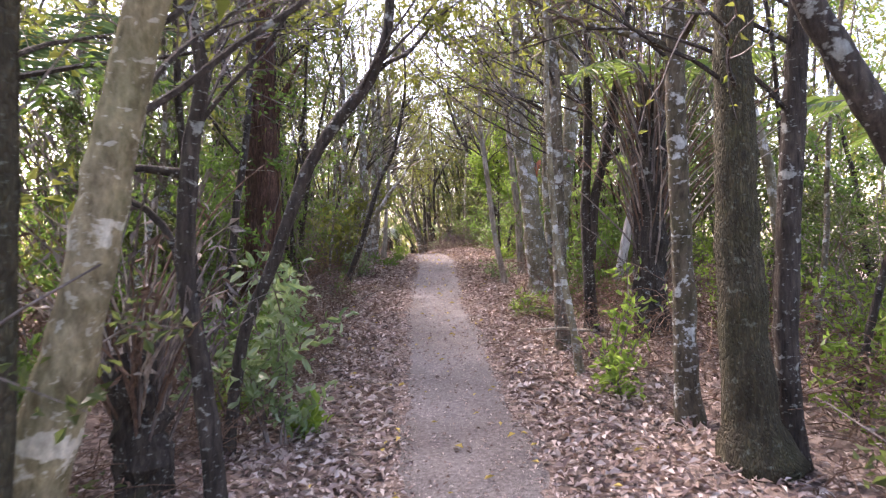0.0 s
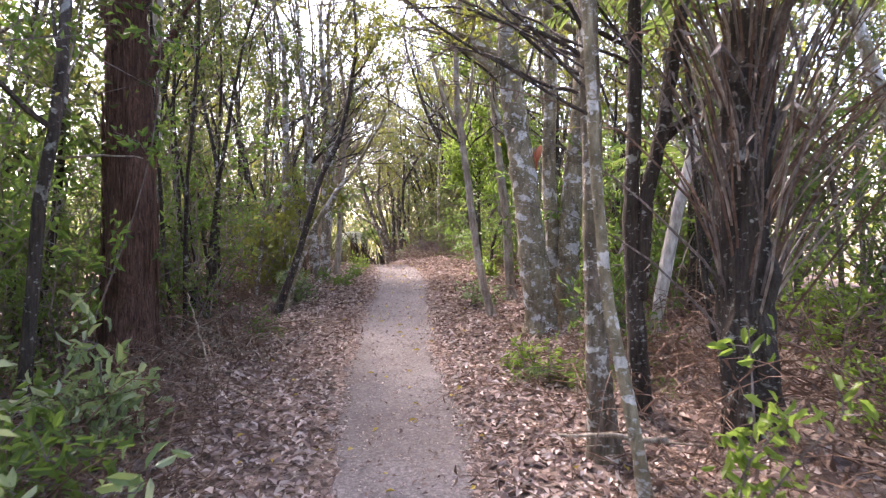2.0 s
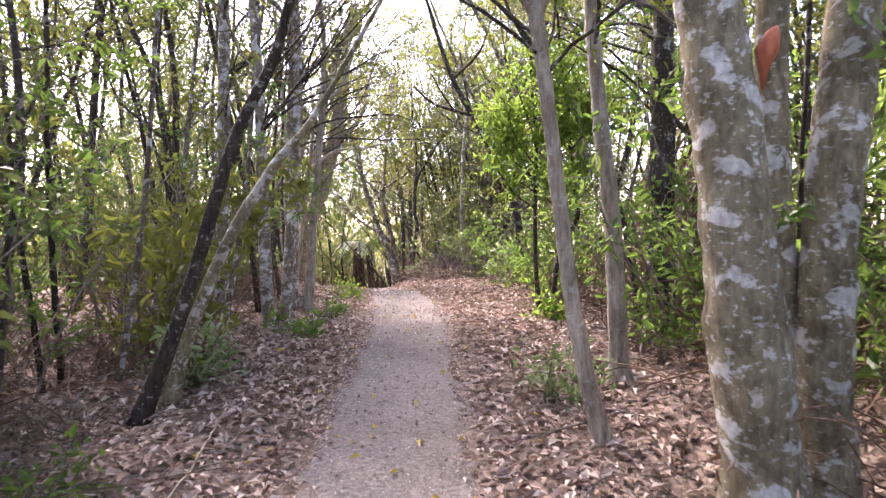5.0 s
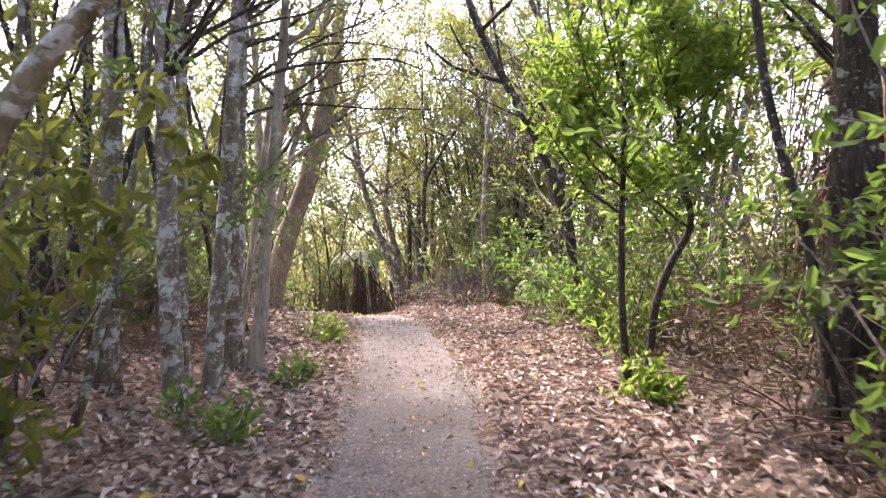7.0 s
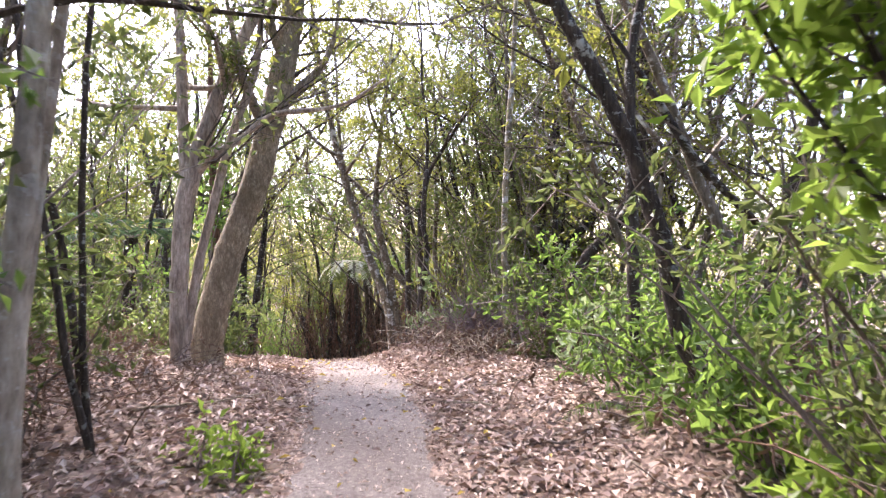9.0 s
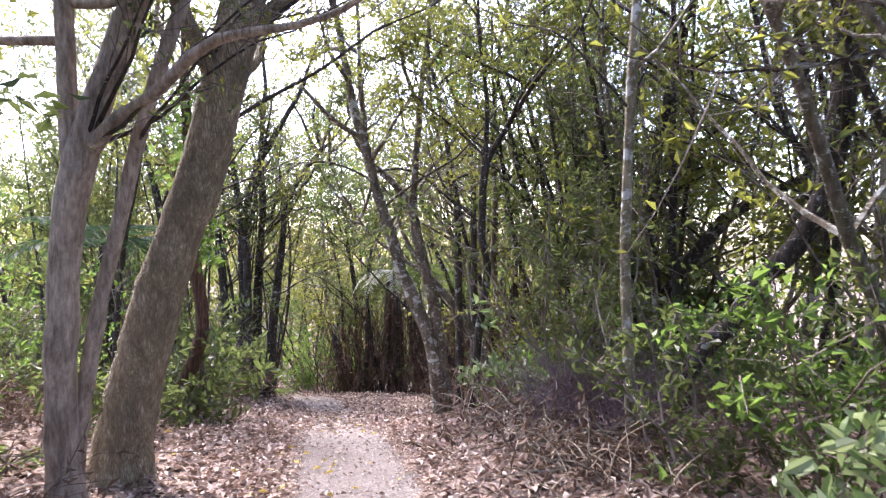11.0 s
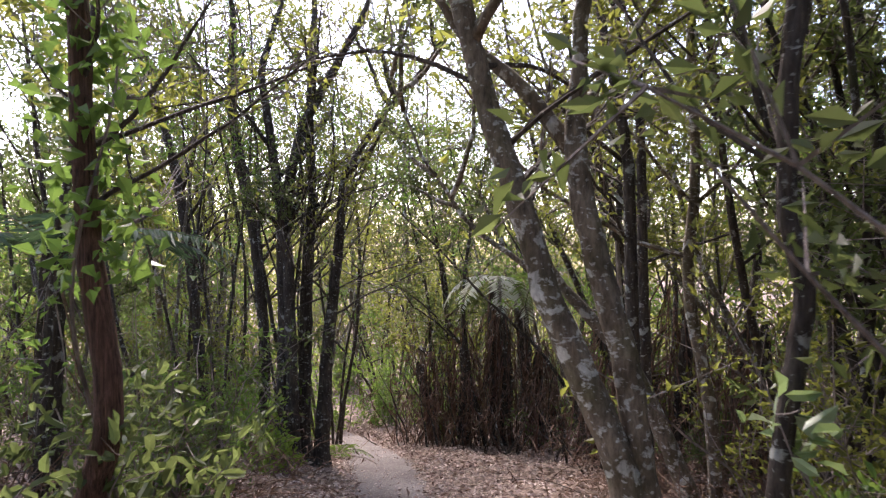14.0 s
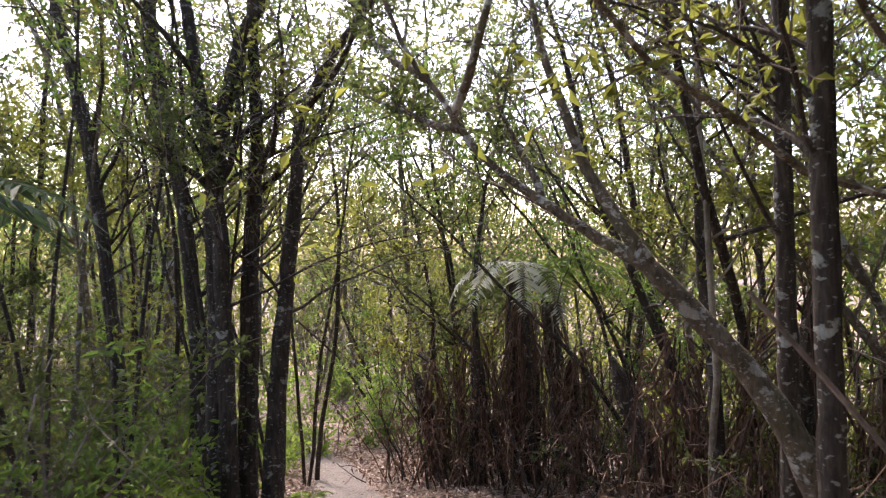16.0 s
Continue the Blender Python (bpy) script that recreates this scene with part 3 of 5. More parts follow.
hero("pronged_sapling", bark_pale, "thin grey sapling dividing into upright prongs", 0.3, [
    [(1.013, 11.58, 0.672, 0.0535), (0.94, 11.58, 0.96, 0.0496), (0.852, 11.58, 1.42, 0.0458), (0.768, 11.58, 2.183, 0.0419), (0.717, 11.58, 2.641, 0.0419), (0.676, 11.58, 2.964, 0.0457)],
    [(0.676, 11.58, 2.964, 0.0304), (0.572, 11.58, 3.099, 0.0228), (0.462, 11.58, 3.404, 0.019), (0.354, 11.58, 3.784, 0.0152)],
    [(0.692, 11.58, 2.983, 0.0228), (0.762, 11.58, 3.096, 0.019), (0.825, 11.58, 3.437, 0.0152), (0.849, 11.58, 3.779, 0.0114)],
])
hero("dark_leaning_tree", bark_dark, "dark thin tree leaning out of the scrub", 0.8, [
    [(-1.704, 12, 0.654, 0.0545), (-1.467, 12, 1.229, 0.0463), (-1.315, 12, 1.681, 0.0409), (-1.184, 12, 2.133, 0.0409), (-1.054, 12, 2.503, 0.0354), (-0.841, 12, 2.871, 0.0327), (-0.71, 12, 3.364, 0.0273), (-0.618, 12, 3.898, 0.0218)],
])
hero("grey_tree", bark_white, "lichened pole tree at the back of a clump", 0.4, [
    [(-2.21, 15.28, 0.95, 0.078), (-2.19, 15.28, 2.0, 0.07), (-2.17, 15.28, 3.1, 0.066), (-2.15, 15.28, 4.2, 0.058)],
])
hero("pole_tree", bark_white, "lichened pole tree standing in a clump", 0.4, [
    [(-1.615, 14.9, 0.971, 0.0671), (-1.651, 14.9, 1.685, 0.0608), (-1.669, 14.9, 2.336, 0.0565), (-1.678, 14.9, 2.99, 0.0544), (-1.691, 14.9, 3.427, 0.0501)],
])
hero("pole_tree", bark_white, "thin mottled pole tree in a clump", 0.4, [
    [(-1.815, 15.6, 0.864, 0.0436), (-1.836, 15.6, 1.6, 0.041), (-1.839, 15.6, 2.42, 0.0383), (-1.859, 15.6, 3.243, 0.0356), (-1.866, 15.6, 3.793, 0.0329)],
])
hero("pole_tree", bark_white, "leaning mottled pole tree in a clump", 0.4, [
    [(-1.567, 15.4, 0.907, 0.0641), (-1.525, 15.4, 1.496, 0.0578), (-1.475, 15.4, 2.138, 0.054), (-1.438, 15.4, 2.653, 0.054), (-1.406, 15.4, 3.168, 0.0515), (-1.376, 15.4, 3.684, 0.0464)],
])
hero("pole_tree", bark_white, "mossy tree with one white lichen band", 0.4, [
    [(-1.67, 16.1, 0.884, 0.1032), (-1.65, 16.1, 1.384, 0.0876), (-1.635, 16.1, 1.853, 0.0861), (-1.621, 16.1, 2.636, 0.0784), (-1.601, 16.1, 3.421, 0.069), (-1.584, 16.1, 4.051, 0.0628)],
])
hero("pole_tree", bark_pale, "grey leaning pole tree at the edge of a clump", 0.4, [
    [(-1.466, 16, 0.853, 0.0761), (-1.391, 16, 1.4, 0.0518), (-1.362, 16, 2.009, 0.0427), (-1.302, 16, 2.619, 0.0396), (-1.248, 16, 3.23, 0.0366), (-1.212, 16, 3.842, 0.0305)],
])
hero("pole_tree", bark_pale, "thin pale dead stem in a clump", 0, [
    [(-1.695, 16.4, 0.965, 0.0269), (-1.578, 16.4, 1.908, 0.0253), (-1.495, 16.4, 2.582, 0.0236), (-1.412, 16.4, 3.19, 0.0219)],
])
hero("bright_sapling", bark_dark, "young sapling with bright green leaves", -1, [
    [(1.21, 15.39, 0.928, 0.0327), (1.173, 15.39, 1.229, 0.0277), (1.149, 15.39, 1.733, 0.0227), (1.164, 15.39, 2.388, 0.0202), (1.177, 15.39, 2.894, 0.0177), (1.141, 15.39, 3.299, 0.0152)],
])
hero("bright_sapling", bark_dark, "crooked sapling with bright green leaves", -1, [
    [(1.329, 15.45, 0.908, 0.0307), (1.386, 15.45, 1.523, 0.0282), (1.489, 15.45, 1.805, 0.0282), (1.668, 15.45, 2.061, 0.0256), (1.617, 15.45, 2.189, 0.0231), (1.567, 15.45, 2.395, 0.0231), (1.543, 15.45, 2.909, 0.0231), (1.519, 15.45, 3.321, 0.018)],
])
hero("curved_tree", bark_dark, "thin curved bare tree bowing over the path", 0.1, [
    [(1.85, 18, 0.951, 0.0781), (1.531, 18, 1.318, 0.069), (1.325, 18, 1.64, 0.0645), (1.212, 18, 2.238, 0.0553), (1.029, 18, 2.793, 0.0508), (0.753, 18, 3.349, 0.0462), (0.591, 18, 3.627, 0.0416)],
    [(0.591, 18, 3.627, 0.0278), (0.337, 18, 3.698, 0.0208), (0.013, 18, 3.793, 0.0185), (-0.242, 18, 4.05, 0.0139)],
    [(0.591, 18, 3.627, 0.0231), (0.532, 18, 3.859, 0.0185), (0.476, 18, 4.185, 0.0162), (0.43, 18, 4.556, 0.0116)],
    [(0.337, 18, 3.698, 0.0162), (0.152, 18, 3.954, 0.0116), (0.013, 18, 4.234, 0.0093)],
    [(1.762, 18, 2.33, 0.023), (1.396, 18, 2.699, 0.0277), (1.121, 18, 3.162, 0.0208), (0.891, 18, 3.487, 0.0139)],
])
hero("stout_dark_tree", bark_dark, "stout dark brown tree hung with dead twigs", 0.8, [
    [(2.305, 14.8, 0.989, 0.1784), (2.306, 14.8, 1.377, 0.146), (2.34, 14.8, 2.026, 0.1299), (2.358, 14.8, 2.676, 0.1218), (2.36, 14.8, 3.327, 0.1138), (2.362, 14.8, 3.816, 0.1041)],
])
hero("slanting_tree", bark_lichen, "slanting tree with flaking pale lichen", 0.2, [
    [(-1.503, 12.3, 1.165, 0.0422), (-1.285, 12.3, 1.677, 0.0397), (-1.093, 12.3, 2.023, 0.0384), (-0.99, 12.3, 2.151, 0.0371), (-0.913, 12.3, 2.304, 0.032), (-0.81, 12.3, 2.394, 0.0281), (-0.733, 12.3, 2.47, 0.0256), (-0.657, 12.3, 2.598, 0.0192)],
])
hero("large_leaning_tree", bark_ridged, "large leaning tree with ridged grey-brown bark", 0.8, [
    [(-2.742, 21.36, 0.832, 0.2077), (-2.678, 21.36, 1.224, 0.1767), (-2.529, 21.36, 1.882, 0.1558), (-2.359, 21.36, 2.374, 0.1473), (-2.169, 21.36, 2.863, 0.1428), (-2.022, 21.36, 3.432, 0.1384), (-1.896, 21.36, 3.917, 0.1362), (-1.812, 21.36, 4.403, 0.1279), (-1.729, 21.36, 4.968, 0.1095)],
])
hero("wide_forked_tree", bark_pink, "forked pinkish-grey tree with long level boughs", 0.5, [
    [(-2.739, 20.9, 0.838, 0.1086), (-2.797, 20.9, 1.174, 0.0937), (-2.805, 20.9, 1.774, 0.0863), (-2.777, 20.9, 2.336, 0.0862), (-2.737, 20.9, 2.711, 0.0937), (-2.679, 20.9, 2.935, 0.0936)],
    [(-2.718, 20.9, 2.786, 0.0637), (-2.756, 20.9, 3.274, 0.06), (-2.775, 20.9, 3.799, 0.0563), (-2.794, 20.9, 4.400, 0.0488)],
    [(-2.64, 20.9, 2.953, 0.0524), (-2.421, 20.812, 3.141, 0.0402), (-2.118, 20.725, 3.265, 0.0357), (-1.863, 20.638, 3.469, 0.0331), (-1.619, 20.55, 3.510, 0.0272), (-1.317, 20.462, 3.503, 0.0215), (-1.03, 20.375, 3.530, 0.0177), (-0.821, 20.287, 3.641, 0.0141), (-0.621, 20.2, 3.745, 0.0107)],
    [(-2.756, 20.9, 3.611, 0.03), (-3.208, 20.9, 3.629, 0.0264), (-3.526, 20.9, 3.628, 0.0228), (-3.848, 20.9, 3.712, 0.0191)],
    [(-2.755, 20.9, 3.836, 0.03), (-2.503, 20.9, 3.792, 0.0261), (-2.156, 20.9, 3.932, 0.0223), (-1.965, 20.9, 4.223, 0.0167)],
])
hero("thin_leaning_stem", bark_pink, "thin grey leaning tree beside a larger one", 0.4, [
    [(-2.747, 21, 1.417, 0.0497), (-2.635, 21, 2.068, 0.0497), (-2.496, 21, 2.602, 0.0458), (-2.397, 21, 3.020, 0.0457), (-2.24, 21, 3.512, 0.0456), (-2.063, 21, 3.963, 0.0417), (-2.004, 21, 4.416, 0.0341)],
])
hero("reddish_tree", bark_shaggy, "reddish-brown crooked tree with leafy climbers", 0.5, [
    [(-3.86, 24.6, 0.828, 0.077), (-3.718, 24.6, 1.185, 0.073), (-3.598, 24.6, 1.502, 0.0725), (-3.626, 24.6, 1.881, 0.0692), (-3.708, 24.6, 2.297, 0.066), (-3.75, 24.6, 2.924, 0.0592), (-3.768, 24.6, 3.552, 0.0558), (-3.788, 24.6, 3.972, 0.0524), (-3.808, 24.6, 4.499, 0.0454)],
])
hero("slender_tree", bark_lichen, "slender pale straight tree", 0.3, [
    [(0.573, 21.8, 1.006, 0.0426), (0.545, 21.8, 1.687, 0.0384), (0.525, 21.8, 2.327, 0.0362), (0.548, 21.8, 2.966, 0.0341), (0.591, 21.8, 3.733, 0.0362), (0.634, 21.8, 4.243, 0.0319), (0.657, 21.8, 4.882, 0.0277)],
])
hero("twin_tree", bark_twin, "twin-stemmed leaning tree with lichen rings", 0.7, [
    [(-1.001, 24.78, 0.872, 0.0801), (-1.089, 24.78, 1.401, 0.0758), (-1.242, 24.78, 1.776, 0.0717), (-1.399, 24.78, 2.126, 0.0675), (-1.493, 24.78, 2.448, 0.063), (-1.604, 24.78, 2.807, 0.0601), (-1.701, 24.78, 3.104, 0.0555), (-1.765, 24.78, 3.434, 0.0541), (-1.847, 24.78, 3.670, 0.051)],
    [(-0.939, 24.83, 0.889, 0.0777), (-0.998, 24.83, 1.330, 0.0668), (-1.071, 24.83, 1.901, 0.0623), (-1.163, 24.83, 2.220, 0.061), (-1.239, 24.83, 2.542, 0.0597), (-1.301, 24.83, 2.867, 0.0502), (-1.266, 24.83, 3.189, 0.0388), (-1.247, 24.83, 3.511, 0.0371), (-1.212, 24.83, 3.831, 0.0354), (-1.176, 24.83, 4.310, 0.0306)],
    [(-1.847, 24.78, 3.670, 0.0329), (-2.049, 24.653, 3.745, 0.0307), (-2.207, 24.527, 3.906, 0.0237), (-2.421, 24.4, 4.158, 0.017)],
    [(-1.797, 24.78, 3.601, 0.0328), (-1.828, 24.78, 3.866, 0.0313), (-1.875, 24.78, 4.366, 0.0247)],
    [(-1.294, 24.93, 2.845, 0.0447), (-1.475, 24.93, 3.118, 0.0401), (-1.643, 24.93, 3.294, 0.0337), (-1.815, 24.93, 3.406, 0.0306), (-1.988, 24.93, 3.725, 0.0189)],
])
hero("kinked_tree", bark_dark, "dark kinked tree in the shade", 0.6, [
    [(-0.58, 24.3, 1.222, 0.0471), (-0.525, 24.3, 1.708, 0.0414), (-0.471, 24.3, 2.031, 0.0412), (-0.431, 24.3, 2.245, 0.0393), (-0.518, 24.3, 2.460, 0.0376), (-0.497, 24.3, 2.782, 0.0375), (-0.5, 24.3, 3.050, 0.0394), (-0.434, 24.3, 3.367, 0.0374), (-0.294, 24.3, 3.569, 0.0278)],
    [(-0.499, 24.3, 3.104, 0.0281), (-0.458, 24.3, 3.423, 0.0262), (-0.442, 24.3, 3.850, 0.0225)],
])
hero("dark_stem_tree", bark_dark, "dark thin tree in a cluster of stems", 0.6, [
    [(-5.272, 30, -0.093, 0.1035), (-5.214, 30, 1.579, 0.0875), (-5.249, 30, 2.534, 0.0796), (-5.112, 30, 3.406, 0.0714), (-4.937, 30, 4.033, 0.0633), (-4.511, 30, 4.720, 0.0548), (-4.093, 30, 5.394, 0.0388)],
])
hero("dark_stem_tree", bark_dark, "dark thin tree in a cluster of stems", 0.6, [
    [(-5.062, 30.2, -0.173, 0.097), (-4.999, 30.2, 1.968, 0.0807), (-4.902, 30.2, 3.176, 0.0564), (-4.935, 30.2, 4.387, 0.0484), (-4.838, 30.2, 5.590, 0.0402)],
])
hero("dark_stem_tree", bark_dark, "dark thin tree in a cluster of stems", 0.6, [
    [(-4.762, 30.1, -0.094, 0.1033), (-4.666, 30.1, 1.179, 0.0793), (-4.485, 30.1, 2.605, 0.0632), (-4.437, 30.1, 3.316, 0.0474), (-4.058, 30.1, 3.932, 0.0392), (-3.647, 30.1, 4.380, 0.031)],
])
hero("dark_stem_tree", bark_dark, "dark thin tree in a cluster of stems", 0.6, [
    [(-5.056, 29.9, -0.058, 0.0784), (-5.118, 29.9, 2.374, 0.0707), (-5.359, 29.9, 3.957, 0.0553), (-5.481, 29.9, 4.755, 0.0476), (-5.218, 29.9, 5.449, 0.0315)],
])
hero("dark_stem_tree", bark_dark, "dark thin tree in a cluster of stems", 0.6, [
    [(-5.831, 30.6, -0.268, 0.0853), (-5.817, 30.6, 1.266, 0.0767), (-5.944, 30.6, 2.632, 0.0769), (-6.169, 30.6, 3.666, 0.0773), (-6.302, 30.6, 4.532, 0.0689), (-6.246, 30.6, 5.562, 0.0516)],
])
hero("dark_stem_tree", bark_dark, "dark thin tree in a cluster of stems", 0.6, [
    [(-6.96, 31, -0.149, 0.0813), (-7.052, 31, 0.661, 0.0815), (-7.238, 31, 2.382, 0.0727), (-7.43, 31, 3.570, 0.073), (-7.727, 31, 4.680, 0.0551)],
])
hero("arched_tree", bark_twin, "arched dark tree leaning across the path", 0.8, [
    [(-0.842, 28.3, 1.168, 0.0776), (-1.058, 28.3, 1.488, 0.0674), (-1.337, 28.3, 1.802, 0.0572), (-1.568, 28.3, 2.064, 0.0533), (-1.807, 28.3, 2.177, 0.0329), (-2.053, 28.3, 2.357, 0.0263), (-2.307, 28.3, 2.526, 0.0242), (-2.533, 28.3, 2.748, 0.0221), (-2.663, 28.3, 3.002, 0.0173), (-2.899, 28.3, 3.284, 0.0150), (-3.033, 28.3, 3.631, 0.0126)],
    [(-1.539, 28.3, 2.033, 0.0417), (-1.685, 28.3, 2.253, 0.0397), (-1.893, 28.3, 2.604, 0.0331), (-1.981, 28.3, 2.894, 0.0285), (-2.102, 28.3, 3.220, 0.0215), (-2.16, 28.3, 3.544, 0.0168)],
])
hero("dark_trunk_tree", bark_dark, "straight dark tree with pale lichen low down", 0.6, [
    [(-0.942, 27.2, 1.147, 0.0551), (-0.945, 27.2, 1.571, 0.053), (-0.955, 27.2, 2.207, 0.0509), (-0.959, 27.2, 2.631, 0.0488), (-0.962, 27.2, 3.056, 0.0466)],
])
hero("dark_trunk_tree", bark_dark, "straight dark tree in deep shade", 0.6, [
    [(-0.778, 28.6, 0.967, 0.0572), (-0.793, 28.6, 1.921, 0.054), (-0.796, 28.6, 2.716, 0.0477), (-0.799, 28.6, 3.510, 0.0445)],
])
hero("snaking_tree", bark_dark, "dark snaking tree bent near its foot", 0.5, [
    [(1.064, 22.5, 1.047, 0.0635), (1.046, 22.5, 1.386, 0.0636), (1.191, 22.5, 1.641, 0.0676), (1.438, 22.5, 1.854, 0.0674), (1.582, 22.5, 2.148, 0.0672), (1.886, 22.5, 2.399, 0.0752), (2.088, 22.5, 2.772, 0.0833), (2.212, 22.5, 3.394, 0.0915), (2.255, 22.5, 4.017, 0.0831), (2.259, 22.5, 4.641, 0.0748)],
])
hero("sweeping_tree", bark_dark, "dark tree with sweeping low boughs", 0.6, [
    [(1.306, 25, 1.167, 0.0932), (1.431, 25, 1.788, 0.0868), (1.796, 25, 2.344, 0.0741), (2.157, 25, 2.773, 0.0677), (2.633, 25, 3.013, 0.0551), (3.103, 25, 3.251, 0.0365)],
    [(1.369, 25, 1.664, 0.0745), (1.314, 25, 2.657, 0.0683), (1.411, 25, 3.588, 0.0621), (1.628, 25, 4.513, 0.0434)],
])
hero("dark_tree", bark_dark, "dark straight tree at the scrub edge", 0.5, [
    [(1.412, 19.5, 1.603, 0.0546), (1.403, 19.5, 2.458, 0.0499), (1.389, 19.5, 3.171, 0.0475), (1.383, 19.5, 3.647, 0.0428)],
])

# ---- woods behind them ----
def proto_tree(seed, height, radius, kind_leaf, bark_mat, n_leaves, size, lean, stems=1, low=0.35, reach=0.27, sprays=11):
    rng = np.random.default_rng(seed)
    root = new("slim_tree")
    tagged(root, "", "tree")
    twigs, crown = Geo(), Geo()
    for s in range(stems):
        a = rng.uniform(0, 6.28)
        d = np.array((math.cos(a) * lean, math.sin(a) * lean, 1.0))
        w = wander(rng, (0.14 * s * math.cos(a), 0.14 * s * math.sin(a), -0.2), d, height * rng.uniform(0.8, 1.1), 16, 0.07, 0.03)
        rr = np.linspace(radius, radius * 0.25, len(w))
        g = Geo()
        g.tube(w, rr, 7, 0.05, rng)
        part("trunk" if s == 0 else "stem", g, bark_mat, root, smooth=True)
        limbs = 8 if stems == 1 else 6
        for _ in range(limbs):
            i = rng.integers(int(len(w) * low), len(w))
            a = rng.uniform(0, 6.28)
            L = height * reach * rng.uniform(0.6, 1.2)
            q = wander(rng, w[i], (math.cos(a), math.sin(a), rng.uniform(0.25, 1.2)), L, 7, 0.18, 0.05)
            g = Geo()
            g.tube(q, np.linspace(max(0.008, rr[i] * 0.5), 0.004, len(q)), 4, cap=False)
            part("limb", g, bark_mat, root)
            spray(rng, twigs, crown, q[2:], sprays, L * 0.5, n_leaves // (limbs * sprays), size, 0.42, thick=0.006, plain=True)
    part("twig_mass", twigs, bark_twig, root, kind="stuff")
    part("crown", crown, kind_leaf, root, kind="stuff")
    return root


def proto_shrub(seed, height, spread, kind_leaf, n_stems, n_leaves, size, width=0.45, name="shrub", low=1, broad=False):
    rng = np.random.default_rng(seed)
    root = new(name)
    tagged(root, "", "shrub")
    twigs, crown = Geo(), Geo()
    crown.broad = broad
    for _ in range(n_stems):
        a = rng.uniform(0, 6.28)
        w = wander(rng, (rng.normal() * spread * 0.2, rng.normal() * spread * 0.2, -0.05), (math.cos(a) * 0.5, math.sin(a) * 0.5, 1.0), height * rng.uniform(0.5, 1.1), 7, 0.16, 0.02)
        twigs.tube(w, np.linspace(0.012, 0.003, len(w)), 4, cap=False)
        spray(rng, twigs, crown, w[low:], 7, spread * 0.45, n_leaves, size, width, 0.15, plain=size < 0.075)
    part("stem_mass", twigs, bark_twig, root, kind="stuff")
    part("foliage", crown, kind_leaf, root, kind="stuff")
    return root


def proto_tangle(seed, height, spread, strands, mat):
    """Dry fern stalks and twigs, arching and fallen across one another."""
    rng = np.random.default_rng(seed)
    root = new("dry_scrub")
    tagged(root, "", "scrub")
    g, lv = Geo(), Geo()
    for _ in range(strands):
        a = rng.uniform(0, 6.28)
        s = (rng.normal() * spread * 0.4, rng.normal() * spread * 0.4, rng.uniform(0, height * 0.3))
        w = wander(rng, s, (math.cos(a), math.sin(a), rng.uniform(0.1, 1.6)), height * rng.uniform(0.4, 1.05), 5, 0.14, -0.2)
        w[:, 2] = np.maximum(w[:, 2], 0.01)
        g.tube(w, np.linspace(0.006, 0.002, len(w)), 3, cap=False)
        k = rng.integers(1, len(w), 7)
        lv.leaves(rng, w[k], rng.normal(size=(7, 3)) - np.array((0, 0, 0.4)), 0.07, 0.13)
    part("stalk_mass", g, mat, root, kind="stuff")
    part("leaf_mass", lv, litter_dark, root, kind="stuff")
    return root


def scatter(protos, spots, group, lo=0.8, hi=1.25, seed=1):
    """Copies of the prototypes, one at each spot; the prototypes themselves take the first spots."""
    rng = np.random.default_rng(seed)
    for i, (x, y, *more) in enumerate(spots):
        p = protos[i % len(protos)]
        s = rng.uniform(lo, hi) * (more[0] if more else 1)
        m = Matrix.Translation((x, y, lz(x, y))) @ Matrix.Rotation(rng.uniform(0, 6.28), 4, "Z") @ Matrix.Rotation(rng.normal() * 0.05, 4, "X") @ Matrix.Diagonal((s, s, s * rng.uniform(0.9, 1.15), 1))
        if i < len(protos):
            p.matrix_basis = m
            p["group"] = group
        else:
            p2 = copy_thing(p, Matrix.Identity(4))
            p2.matrix_basis = m


def spots_in(rng, n, x0, x1, y0, y1, clear, gap, taken):
    out, tries = [], 0
    while len(out) < n and tries < n * 40:
        tries += 1
        y, side = rng.uniform(y0, y1), rng.choice((-1, 1))
        d = rng.uniform(x0, x1)
        x = float(line_x(y)) + side * d
        if (16 < y < 28 and d < 3.1 and x1 > 4.6 and x0 < 4 and x1 < 5.5) or (abs(x + 2.6) < 1.3 and 28 < y < 37) or (x > 0 and 2.5 < y < 9.6 and d < 3.6):
            continue
        if d < clear or any((x - a) ** 2 + (y - b) ** 2 < gap * gap for a, b, *_ in taken):
            continue
        taken.append((x, y))
        out.append((x, y))
    return out


